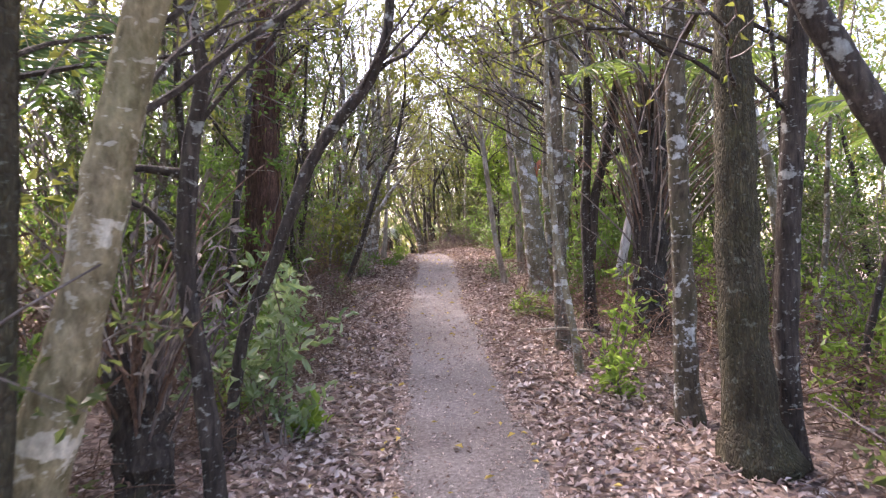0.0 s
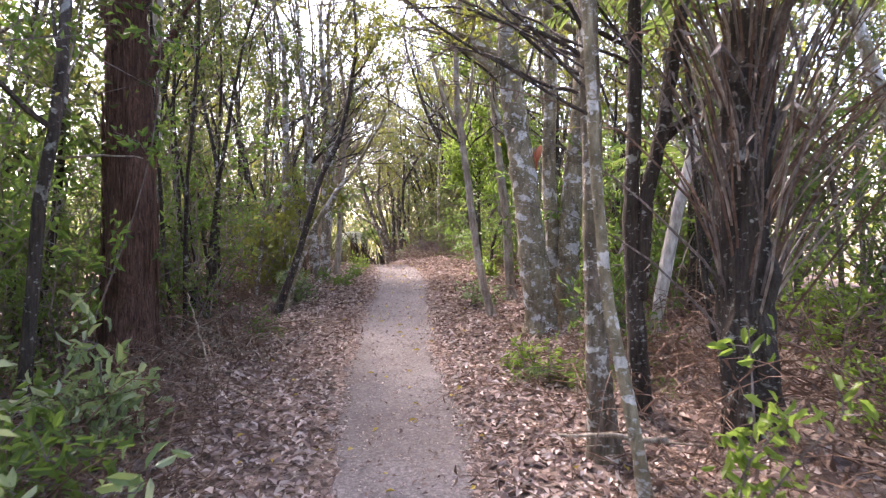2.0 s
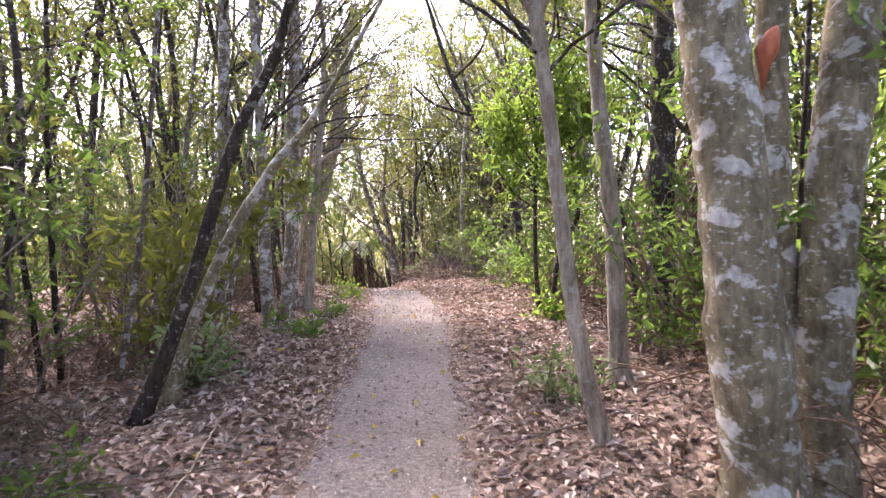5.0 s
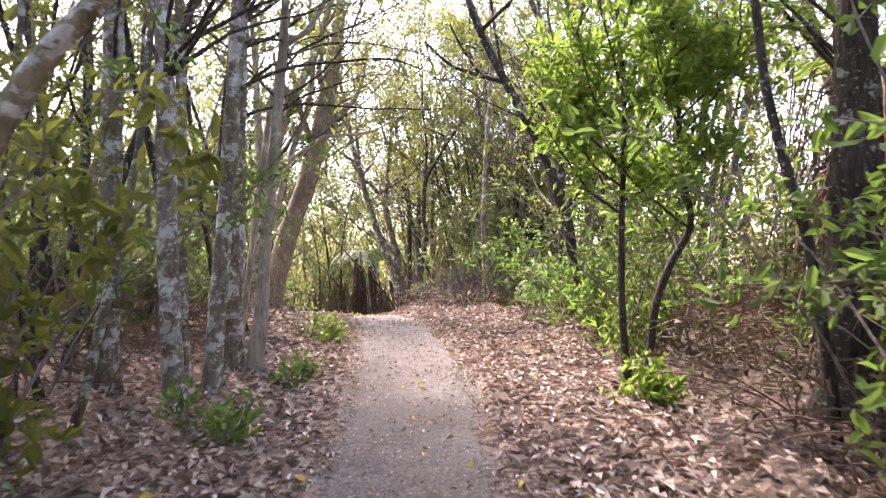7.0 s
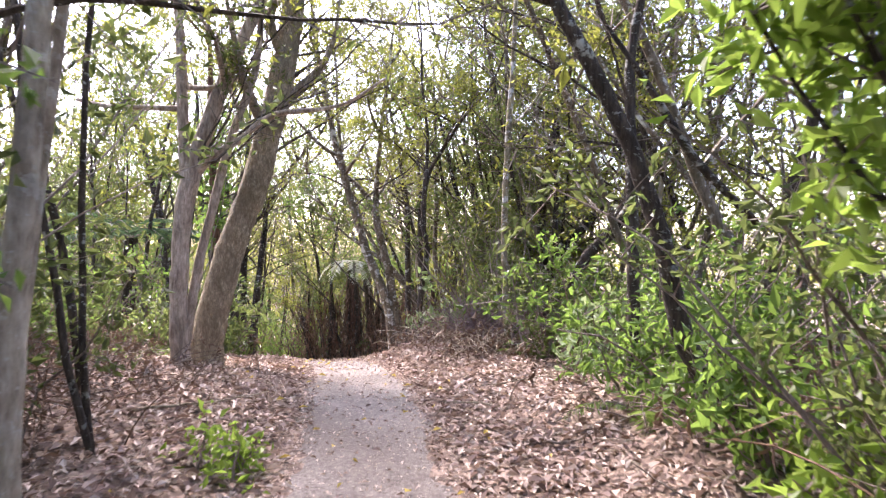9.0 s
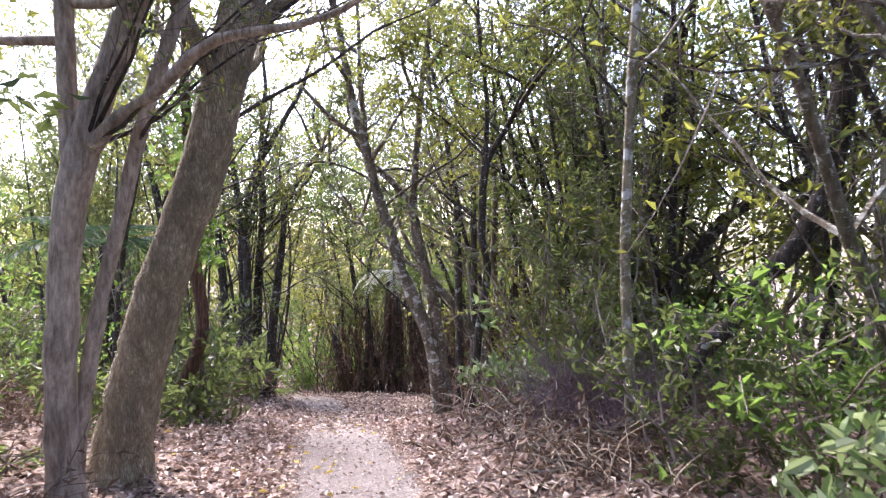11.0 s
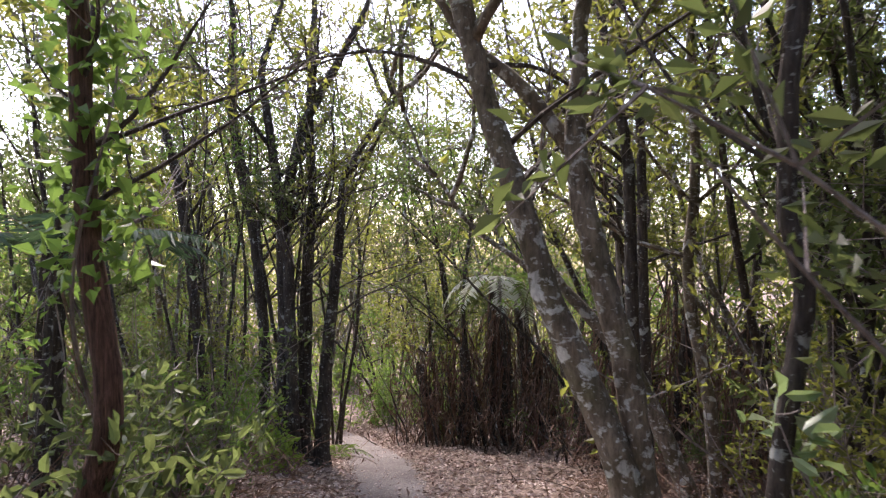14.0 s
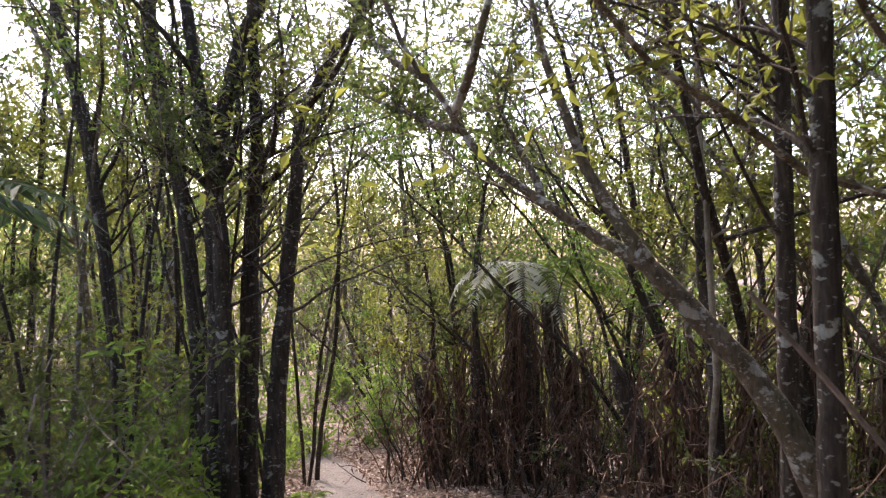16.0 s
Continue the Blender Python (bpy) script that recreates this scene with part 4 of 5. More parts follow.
rng = np.random.default_rng(77)
taken = [(o.location.x, o.location.y) for o in scene.objects if o.type == "EMPTY"]
poles = [proto_tree(201, 6.5, 0.05, leaf_olive, bark_dark, 2300, 0.09, 0.15), proto_tree(202, 7.5, 0.06, leaf_olive, bark_lichen, 2300, 0.09, 0.1),
         proto_tree(203, 5.5, 0.04, leaf_dark, bark_dark, 1600, 0.085, 0.22, 2), proto_tree(204, 6.0, 0.035, leaf_olive, bark_pale, 2200, 0.085, 0.12),
         proto_tree(205, 6.8, 0.045, leaf_green, bark_dark, 1200, 0.09, 0.2, 3), proto_tree(206, 5.0, 0.03, leaf_dark, bark_twin, 1600, 0.07, 0.3, 2, 0.2),
         proto_tree(207, 7.0, 0.05, leaf_olive, bark_dark, 2600, 0.09, 0.2, 1, 0.2, 0.36),
         proto_tree(208, 6.0, 0.045, leaf_olive, bark_dark, 700, 0.06, 0.25, 2, 0.2, 0.32, 16), proto_tree(209, 6.5, 0.05, leaf_dark, bark_twin, 600, 0.06, 0.35, 2, 0.15, 0.36, 18)]
for p, l in zip(poles, ("slim dark tree with sparse olive leaves", "tall pole tree with blotchy lichened bark", "two-stemmed dark tree with dark leaves",
                        "thin pale pole tree with olive leaves", "three-stemmed tree with green leaves", "low leaning dark tree with fine leaves", "wide-branched dark tree with olive leaves", "twiggy dark tree with few leaves", "spreading bare-twigged dark tree")):
    p["label"] = l
near = spots_in(rng, 74, 2.0, 5.0, -4, 46, 2.0, 0.7, taken)
shade = [(float(line_x(y)) + d, y) for y, d in zip(rng.uniform(24, 36, 14), rng.uniform(3.4, 7.5, 14))]
ahead = spots_in(rng, 28, 1.7, 8, 31, 50, 1.6, 0.7, taken)
scatter(poles, near + shade + ahead + spots_in(rng, 74, 4.5, 11, -6, 52, 4.0, 0.9, taken), "woodland trees", seed=3)

shrubs = [proto_shrub(301, 1.3, 0.9, leaf_dark, 9, 18, 0.065), proto_shrub(302, 1.8, 1.0, leaf_green, 10, 16, 0.07), proto_shrub(303, 0.9, 0.8, leaf_green, 9, 14, 0.08),
          proto_shrub(304, 2.6, 1.1, leaf_olive, 13, 18, 0.06), proto_shrub(306, 2.2, 1.0, leaf_dark, 12, 18, 0.06)]
for p, l in zip(shrubs, ("dense dark green leafy shrub", "leafy mid green upright shrub", "low spreading fresh green shrub", "tall twiggy olive green shrub", "tall dark green shady shrub")):
    p["label"] = l
scatter(shrubs, spots_in(rng, 172, 2.0, 7.0, -2, 46, 1.9, 0.45, []), "undergrowth", 0.75, 1.25, seed=4)
tangles = [proto_tangle(401, 0.9, 0.9, 70, dead_frond), proto_tangle(402, 1.2, 0.9, 70, dead_frond), proto_tangle(403, 0.6, 1.0, 70, bark_twig)]
for p, l in zip(tangles, ("dry brown fern stalks lying in a tangle", "tall tangle of dead brown fronds", "low heap of dry grey-brown twigs")):
    p["label"] = l
heaps = [(x, y) for x, y in spots_in(rng, 130, 1.6, 4.5, 0, 40, 1.6, 0.4, []) if x < line_x(y) or abs(x - line_x(y)) > 2.1]
scatter(tangles, heaps, "dry undergrowth", 0.6, 1.1, seed=6)

# taller trees whose crowns close over the path
tall = [proto_tree(221, 8.0, 0.07, leaf_olive, bark_dark, 3000, 0.095, 0.12, 1, 0.42, 0.42, 16), proto_tree(222, 8.6, 0.075, leaf_olive, bark_twin, 3000, 0.095, 0.2, 1, 0.40, 0.42, 16),
        proto_tree(223, 7.5, 0.06, leaf_dark, bark_dark, 3000, 0.085, 0.25, 1, 0.3, 0.42, 16)]
for p, l in zip(tall, ("tall dark tree with a wide olive crown", "tall mossy tree with a wide olive crown", "dark tree with a dense shady crown")):
    p["label"] = l
over = [(float(line_x(y)) + d, y) for y, d in ((5.5, -3.6), (8.5, -3.4), (11.5, -4.4), (13.5, -3.3), (13, 3.6), (17.5, -3.4), (20, -5.2), (22.0, -4.6), (28.5, -4.6), (12.5, -5.8), (15.0, -5.0), (15.5, 3.6), (18.5, -4.9),
                                               (33.0, -2.6), (33.5, 2.4), (36.5, -2.4), (37.0, 2.6), (39.5, 4.6), (40.5, -2.8), (42, 2.8), (35.5, 5.0), (31.0, 4.6), (38.5, 7.5), (27.5, 4.6), (25.0, 5.2), (22.5, 5.6), (44, 5.0), (45, -2.5), (17.0, 4.2), (19.8, -3.8), (26.5, 3.6), (28.2, 3.0), (29.6, 5.2), (30.5, 3.2), (24.0, 4.4), (16.0, -3.9), (21.5, 4.4), (9.5, -5.0))]
scatter(tall, over, "tall crown trees", 0.9, 1.15, seed=8)

# slim stems crowded round the bend, and arching trees in the shade
slim = [proto_tree(231, 6.5, 0.034, leaf_olive, bark_dark, 420, 0.075, 0.10, 1, 0.6, 0.24, 9), proto_tree(232, 7.0, 0.028, leaf_olive, bark_twin, 420, 0.075, 0.18, 1, 0.6, 0.3, 9),
        proto_tree(233, 6.0, 0.024, leaf_green, bark_dark, 380, 0.075, 0.14, 2, 0.6, 0.24, 8)]
for p, l in zip(slim, ("slim dark stem with a thin olive top", "slim lichened stem with a thin olive top", "pair of thin dark stems with green tops")):
    p["label"] = l
rng = np.random.default_rng(41)
bend = [(rng.uniform(-7.6, -4.75) - 0.35 * max(0.0, y - 31), y) for y in rng.uniform(27.6, 33.5, 16)]
clump = [(-1.95, 14.3), (-2.25, 14.75), (-2.0, 16.0), (-2.3, 16.6), (-1.85, 16.9), (-2.6, 15.9), (-2.5, 13.9), (-1.9, 17.6), (-2.4, 18.4), (-2.9, 17.4)]
left = [(-2.3, 10.4), (-2.5, 11.5), (-2.15, 12.6), (-2.7, 13.0), (-3.2, 11.0), (-2.9, 9.9), (-2.2, 11.0)]
edge = [(3.0, 5.0), (3.3, 6.3), (2.7, 8.4), (3.6, 7.6), (3.1, 9.0), (2.4, 12.2), (2.9, 12.8), (2.2, 11.9), (3.2, 11.6), (2.0, 14.3)]
scatter(slim, bend + clump + left + edge, "slim stems", 0.85, 1.15, seed=42)
arch = [proto_tree(241, 6.5, 0.055, leaf_dark, bark_dark, 900, 0.06, 0.45, 4, 0.3, 0.3, 12), proto_tree(242, 6.0, 0.05, leaf_olive, bark_twin, 900, 0.06, 0.6, 3, 0.3, 0.34, 12)]
for p, l in zip(arch, ("many-stemmed dark tree arching outwards", "wide arching tree with lichened stems")):
    p["label"] = l
scatter(arch, [(1.6, 26.6), (2.9, 24.9), (0.6, 28.6), (2.6, 28.0), (3.4, 22.9), (1.7, 30.2), (-0.2, 32.0), (3.6, 20.6)], "arching trees", 0.85, 1.15, seed=43)
wall_shrubs = [proto_shrub(311, 3.8, 1.3, leaf_green, 15, 28, 0.085), proto_shrub(312, 4.4, 1.4, leaf_dark, 16, 28, 0.085), proto_shrub(313, 3.4, 1.2, leaf_green, 14, 28, 0.08)]
for p, l in zip(wall_shrubs, ("tall fine-leaved green thicket shrub", "tall dark green thicket shrub", "tall green thicket shrub of fine leaves")):
    p["label"] = l
scatter(wall_shrubs, [(-3.1, 8.0), (-3.3, 10.2), (-3.6, 12.6), (-3.9, 9.0), (-4.4, 11.2), (-3.4, 6.9), (-3.0, 3.9), (-3.3, 17.4), (5.0, 9.6), (3.6, 13.4), (4.8, 12.4)], "thicket shrubs", 0.85, 1.2, seed=44)

# the woods further off, past counting
rng = np.random.default_rng(9)
m = 6800
yy, off = rng.uniform(-16, 66, m), rng.uniform(8.5, 22, m)
xx = line_x(yy) + off * rng.choice((-1, 1), m)
end = rng.random(m) < 0.35
yy = np.where(end, rng.uniform(46, 66, m), yy)
xx = np.where(end, line_x(np.minimum(yy, 46)) + rng.uniform(-24, 24, m), xx)
zz = land(xx, yy) + rng.uniform(0.3, 9.0, m)
spots = np.stack([xx, yy, zz], 1)
# the open side gets the brighter leaf material: sunlight painted in as colour
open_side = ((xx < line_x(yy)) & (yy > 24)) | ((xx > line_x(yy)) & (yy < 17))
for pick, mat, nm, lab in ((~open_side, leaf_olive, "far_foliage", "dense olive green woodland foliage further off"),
                           (open_side & (rng.random(m) < 0.42), leaf_bright, "sunlit_foliage", "woodland foliage further off, sunlight put into its light green colour")):
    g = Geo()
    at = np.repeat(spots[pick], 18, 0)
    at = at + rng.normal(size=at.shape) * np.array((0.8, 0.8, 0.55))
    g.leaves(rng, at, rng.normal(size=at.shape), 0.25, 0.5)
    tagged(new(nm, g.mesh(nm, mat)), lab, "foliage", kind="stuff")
g = Geo()
for i in range(420):
    x, y = float(xx[i]), float(yy[i])
    w = wander(rng, (x, y, lz(x, y) - 0.2), (rng.normal() * 0.15, rng.normal() * 0.15, 1), rng.uniform(5, 9), 7, 0.07, 0.02)
    g.tube(w, np.linspace(0.06, 0.02, len(w)), 5, cap=False)
tagged(new("far_stems", g.mesh("far_stems", bark_dark)), "dark thin tree stems further off", "trees", kind="stuff")

# ---- tree ferns ----
def frond(rng, g_rib, g_leaf, start, way, length, sag, pinna=0.17, pairs=34, width=0.15):
    """One fern frond: a sagging rib with paired leaflets."""
    w = wander(rng, start, way, length, 10, 0.03, -sag)
    g_rib.tube(w, np.linspace(0.008, 0.002, len(w)), 4, cap=False)
    t = np.gradient(w, axis=0)
    t /= np.linalg.norm(t, axis=1)[:, None]
    side = np.cross(t, (0, 0, 1.0))
    side /= np.linalg.norm(side, axis=1)[:, None] + 1e-9
    u = np.linspace(0.12, 0.99, pairs)
    k = np.arange(len(w)) / (len(w) - 1)
    at = np.stack([np.interp(u, k, w[:, i]) for i in range(3)], 1)
    sd = np.stack([np.interp(u, k, side[:, i]) for i in range(3)], 1)
    fw = np.stack([np.interp(u, k, t[:, i]) for i in range(3)], 1)
    size = pinna * length * np.sin(np.pi * np.clip(u * 0.9 + 0.12, 0, 1)) ** 0.8 + 0.02
    for s in (-1, 1):
        d = sd * s + fw * 0.45 - np.array((0, 0, 0.25)) + rng.normal(size=sd.shape) * 0.08
        g_leaf.leaves(rng, at, d, size / 1.0, width, 0.05, np.cross(d, fw) * s)


def tree_fern(x, y, label, trunk_h, trunk_r, dead, dead_len, dead_up, live, live_len, live_mat=None, lean=0.0, turn=(0.0, 6.28), sag=0.13):
    rng = np.random.default_rng(int(abs(x * 100) + y * 10))
    root = new("tree_fern")
    root.location = (x, y, lz(x, y))
    tagged(root, label, "tree fern")
    w = wander(rng, (0, 0, -0.15), (lean, 0, 1), trunk_h + 0.15, 12, 0.03)
    g = Geo()
    g.tube(w, np.linspace(trunk_r * 1.25, trunk_r, len(w)), 14, 0.16, rng)
    part("trunk", g, bark_dark, root, "dark fibrous trunk")
    for _ in range(dead):
        a = rng.uniform(0, 6.28)
        h = rng.uniform(0.1, 1.0) ** 0.7 * trunk_h
        s = np.array((np.interp(h, w[:, 2], w[:, 0]) + trunk_r * 0.8 * math.cos(a), np.interp(h, w[:, 2], w[:, 1]) + trunk_r * 0.8 * math.sin(a), h))
        L = dead_len * rng.uniform(0.5, 1.2)
        q = wander(rng, s, (math.cos(a) * 0.6, math.sin(a) * 0.6, dead_up * rng.uniform(0.5, 1.4)), L, 8, 0.06, -0.10 if dead_up > 0 else -0.2)
        q[:, 2] = np.maximum(q[:, 2], 0.02)
        g = Geo()
        g.tube(q, np.linspace(0.011, 0.003, len(q)), 4, cap=False)
        k = rng.integers(3, len(q), 8)
        g.leaves(rng, q[k], rng.normal(size=(8, 3)) * 0.6 - np.array((0, 0, 0.8)), 0.09, 0.1)
        part("dead_frond", g, (dead_frond, bark_pink, bark_twig)[rng.integers(3)], root)
    for i in range(live):
        a = turn[0] + (turn[1] - turn[0]) * (i + rng.uniform(0.1, 0.9)) / live
        r, l = Geo(), Geo()
        frond(rng, r, l, w[-1], (math.cos(a), math.sin(a), rng.uniform(0.5, 1.0)), live_len * rng.uniform(0.8, 1.15), sag)
        rib = part("frond", r, bark_twig, root)
        part("blade", l, live_mat or fern_green, rib, kind="stuff")
    return root


tree_fern(2.16, 7.2, "tree fern with a dark trunk and many dead brown stalks", 2.6, 0.14, 130, 2.3, 1.9, 6, 1.7)
tree_fern(-1.45, 3.6, "low fern stump with dead stalks standing up", 0.75, 0.12, 60, 1.15, 1.8, 0, 1)
tree_fern(-3.05, 34.0, "tree fern with pale silvery sunlit fronds", 3.0, 0.12, 30, 1.5, -0.8, 4, 1.6, fern_silver, 0.0, (-3.1, -0.4), 0.25)
tree_fern(-2.5, 34.4, "tree fern with sunlit yellow-green fronds", 2.9, 0.11, 20, 1.3, -0.8, 7, 1.7, fern_green, 0.0, (-1.6, 1.8), 0.16)
tree_fern(-6.4, 27.2, "tree fern with drooping dark green fronds", 2.4, 0.11, 24, 1.2, -0.8, 12, 1.8, fern_dark)
tree_fern(4.0, 5.6, "tree fern with spreading pale green fronds", 2.0, 0.11, 20, 1.1, -0.8, 13, 2.0)
tree_fern(-3.9, 6.2, "tree fern with dark drooping fronds", 2.6, 0.12, 26, 1.2, -0.8, 13, 2.1, fern_dark)
tree_fern(3.4, 15.9, "dead-skirted tree fern in dry scrub", 2.2, 0.16, 90, 1.7, -0.6, 5, 1.5)
tree_fern(3.3, 10.9, "tree fern with sunlit green fronds", 1.6, 0.1, 20, 1.0, -0.8, 12, 1.7)


def dead_thicket(x, y, label, stems, height, spread, seed):
    """Upright dead stems crowded together and hung with dry fronds."""
    rng = np.random.default_rng(seed)
    root = new("dead_thicket")
    root.location = (x, y, lz(x, y))
    tagged(root, label, "thicket")
    hang, lv = Geo(), Geo()
    for _ in range(stems):
        s = (rng.normal() * spread, rng.normal() * spread * 0.7, -0.1)
        w = wander(rng, s, (rng.normal() * 0.3, rng.normal() * 0.3, 1), height * rng.uniform(0.35, 1.6), 9, 0.12, 0.0)
        g = Geo()
        g.tube(w, np.linspace(rng.uniform(0.006, 0.024), 0.004, len(w)), 5, 0.06, rng)
        part("stem", g, (bark_dark, bark_dark, bark_shaggy)[rng.integers(3)], root)
        for _ in range(3):
            q = wander(rng, w[rng.integers(3, len(w))], (rng.normal(), rng.normal(), rng.uniform(-0.8, 0.8)), rng.uniform(0.4, 1.1), 6, 0.12, -0.3)
            hang.tube(q, np.linspace(0.006, 0.002, len(q)), 3, cap=False)
            k = rng.integers(1, len(q), 10)
            lv.leaves(rng, q[k], rng.normal(size=(10, 3)) * 0.5 - np.array((0, 0, 0.9)), 0.09, 0.1)
    part("stalk_mass", hang, dead_frond, root, kind="stuff")
    part("leaf_mass", lv, litter_dark, root, kind="stuff")


for i, (x, y, n, h, s) in enumerate(((-4.2, 33.4, 20, 1.6, 0.45), (-3.4, 33.1, 22, 1.6, 0.5), (-2.6, 33.3, 22, 1.7, 0.55), (-1.7, 32.5, 20, 1.6, 0.6), (-2.0, 34.6, 18, 1.8, 0.6), (-3.3, 34.6, 18, 1.8, 0.5), (-0.9, 31.7, 18, 1.6, 0.6), (0.1, 31.0, 18, 1.7, 0.7), (1.0, 29.6, 18, 1.6, 0.7))):
    dead_thicket(x, y, "thicket of dark red-brown dead stems and hanging fronds", n, h, s, 700 + i)


def thatch(x, y, height, spread, strands, seed):
    """An old tree fern hung from top to foot with its dead fronds."""
    rng = np.random.default_rng(seed)
    root = new("skirted_fern")
    root.location = (x, y, lz(x, y))
    tagged(root, "dead tree fern hung with a dark red-brown skirt of fronds", "tree fern")
    g = Geo()
    w = wander(rng, (0, 0, -0.15), (rng.normal() * 0.08, rng.normal() * 0.08, 1), height + 0.15, 10, 0.03)
    g.tube(w, np.append(np.linspace(0.13, 0.08, len(w) - 1), 0.02), 10, 0.14, rng)
    part("trunk", g, bark_dark, root, "dark fibrous trunk")
    hang, pale, lv = Geo(), Geo(), Geo()
    for i in range(strands):
        a, h = rng.uniform(0, 6.28), height * rng.uniform(0.35, 1.12)
        out = spread * rng.uniform(0.3, 1.0)
        s = np.array((math.cos(a) * 0.1, math.sin(a) * 0.1, h))
        end = np.array((math.cos(a) * out, math.sin(a) * out, max(0.0, h - rng.uniform(0.7, 1.9))))
        mid = s + (end - s) * 0.3 + np.array((math.cos(a), math.sin(a), 0)) * out * 0.25 + np.array((0, 0, rng.uniform(0.02, 0.35)))
        line = np.array([s, mid, mid * 0.5 + end * 0.5 + rng.normal(size=3) * 0.04, end])
        (pale if i % 3 == 0 else hang).tube(line, np.linspace(0.012, 0.004, 4), 4, cap=False)
        u = rng.random(9)[:, None]
        lv.leaves(rng, mid + (end - mid) * u, rng.normal(size=(9, 3)) * 0.3 - np.array((0, 0, 1.0)), 0.09, 0.12)
    part("dead_skirt", hang, bark_shaggy, root, "dark red-brown hanging stalks", kind="stuff")
    part("pale_skirt", pale, dead_frond, root, "paler dry stalks", kind="stuff")
    part("dry_leaf_mass", lv, litter_dark, root, kind="stuff")


for i, (x, y, h, sp, n) in enumerate(((-4.15, 33.9, 1.5, 0.4, 46), (-3.55, 33.6, 2.0, 0.5, 62), (-2.85, 33.7, 2.35, 0.5, 66), (-2.25, 34.0, 1.7, 0.5, 56), (-3.2, 35.0, 2.4, 0.5, 50),
                                      (-1.15, 31.3, 1.7, 0.6, 64), (-0.3, 30.8, 2.3, 0.6, 70), (0.5, 30.3, 1.9, 0.6, 60), (3.3, 16.6, 2.4, 0.7, 100), (2.9, 14.2, 1.9, 0.6, 76), (4.0, 17.6, 2.2, 0.7, 80))):
    thatch(x, y, h, sp, n, 750 + i)


def ground_fern(x, y, n, length, label="low green fern on the forest floor"):
    rng = np.random.default_rng(int(abs(x * 77) + y * 13))
    root = new("fern")
    root.location = (x, y, lz(x, y))
    tagged(root, label, "fern")
    for i in range(n):
        a = 6.28 * (i + rng.random()) / n
        r, l = Geo(), Geo()
        frond(rng, r, l, (0, 0, 0), (math.cos(a), math.sin(a), 1.0), length * rng.uniform(0.7, 1.2), 0.16)
        rib = part("frond", r, bark_twig, root)
        part("blade", l, fern_green, rib, kind="stuff")


for x, y, n, L in ((1.45, 8.75, 9, 0.6), (1.8, 8.5, 7, 0.55), (-3.4, 21.2, 7, 0.6), (-1.75, 12.9, 5, 0.4), (1.2, 18.4, 7, 0.5), (-4.9, 31.0, 8, 0.6), (-1.6, 10.9, 5, 0.35)):
    ground_fern(x, y, n, L)


# ---- shrubs and saplings that stand out ----
def bush(name, x, y, label, height, spread, mat, stems, leaves, size, width=0.45, seed=0, low=1):
    b = proto_shrub(900 + seed + int(y * 10), height, spread, mat, stems, leaves, size, width, name, low, size > 0.07)
    b.location = (x, y, lz(x, y))
    return tagged(b, label, "shrub")


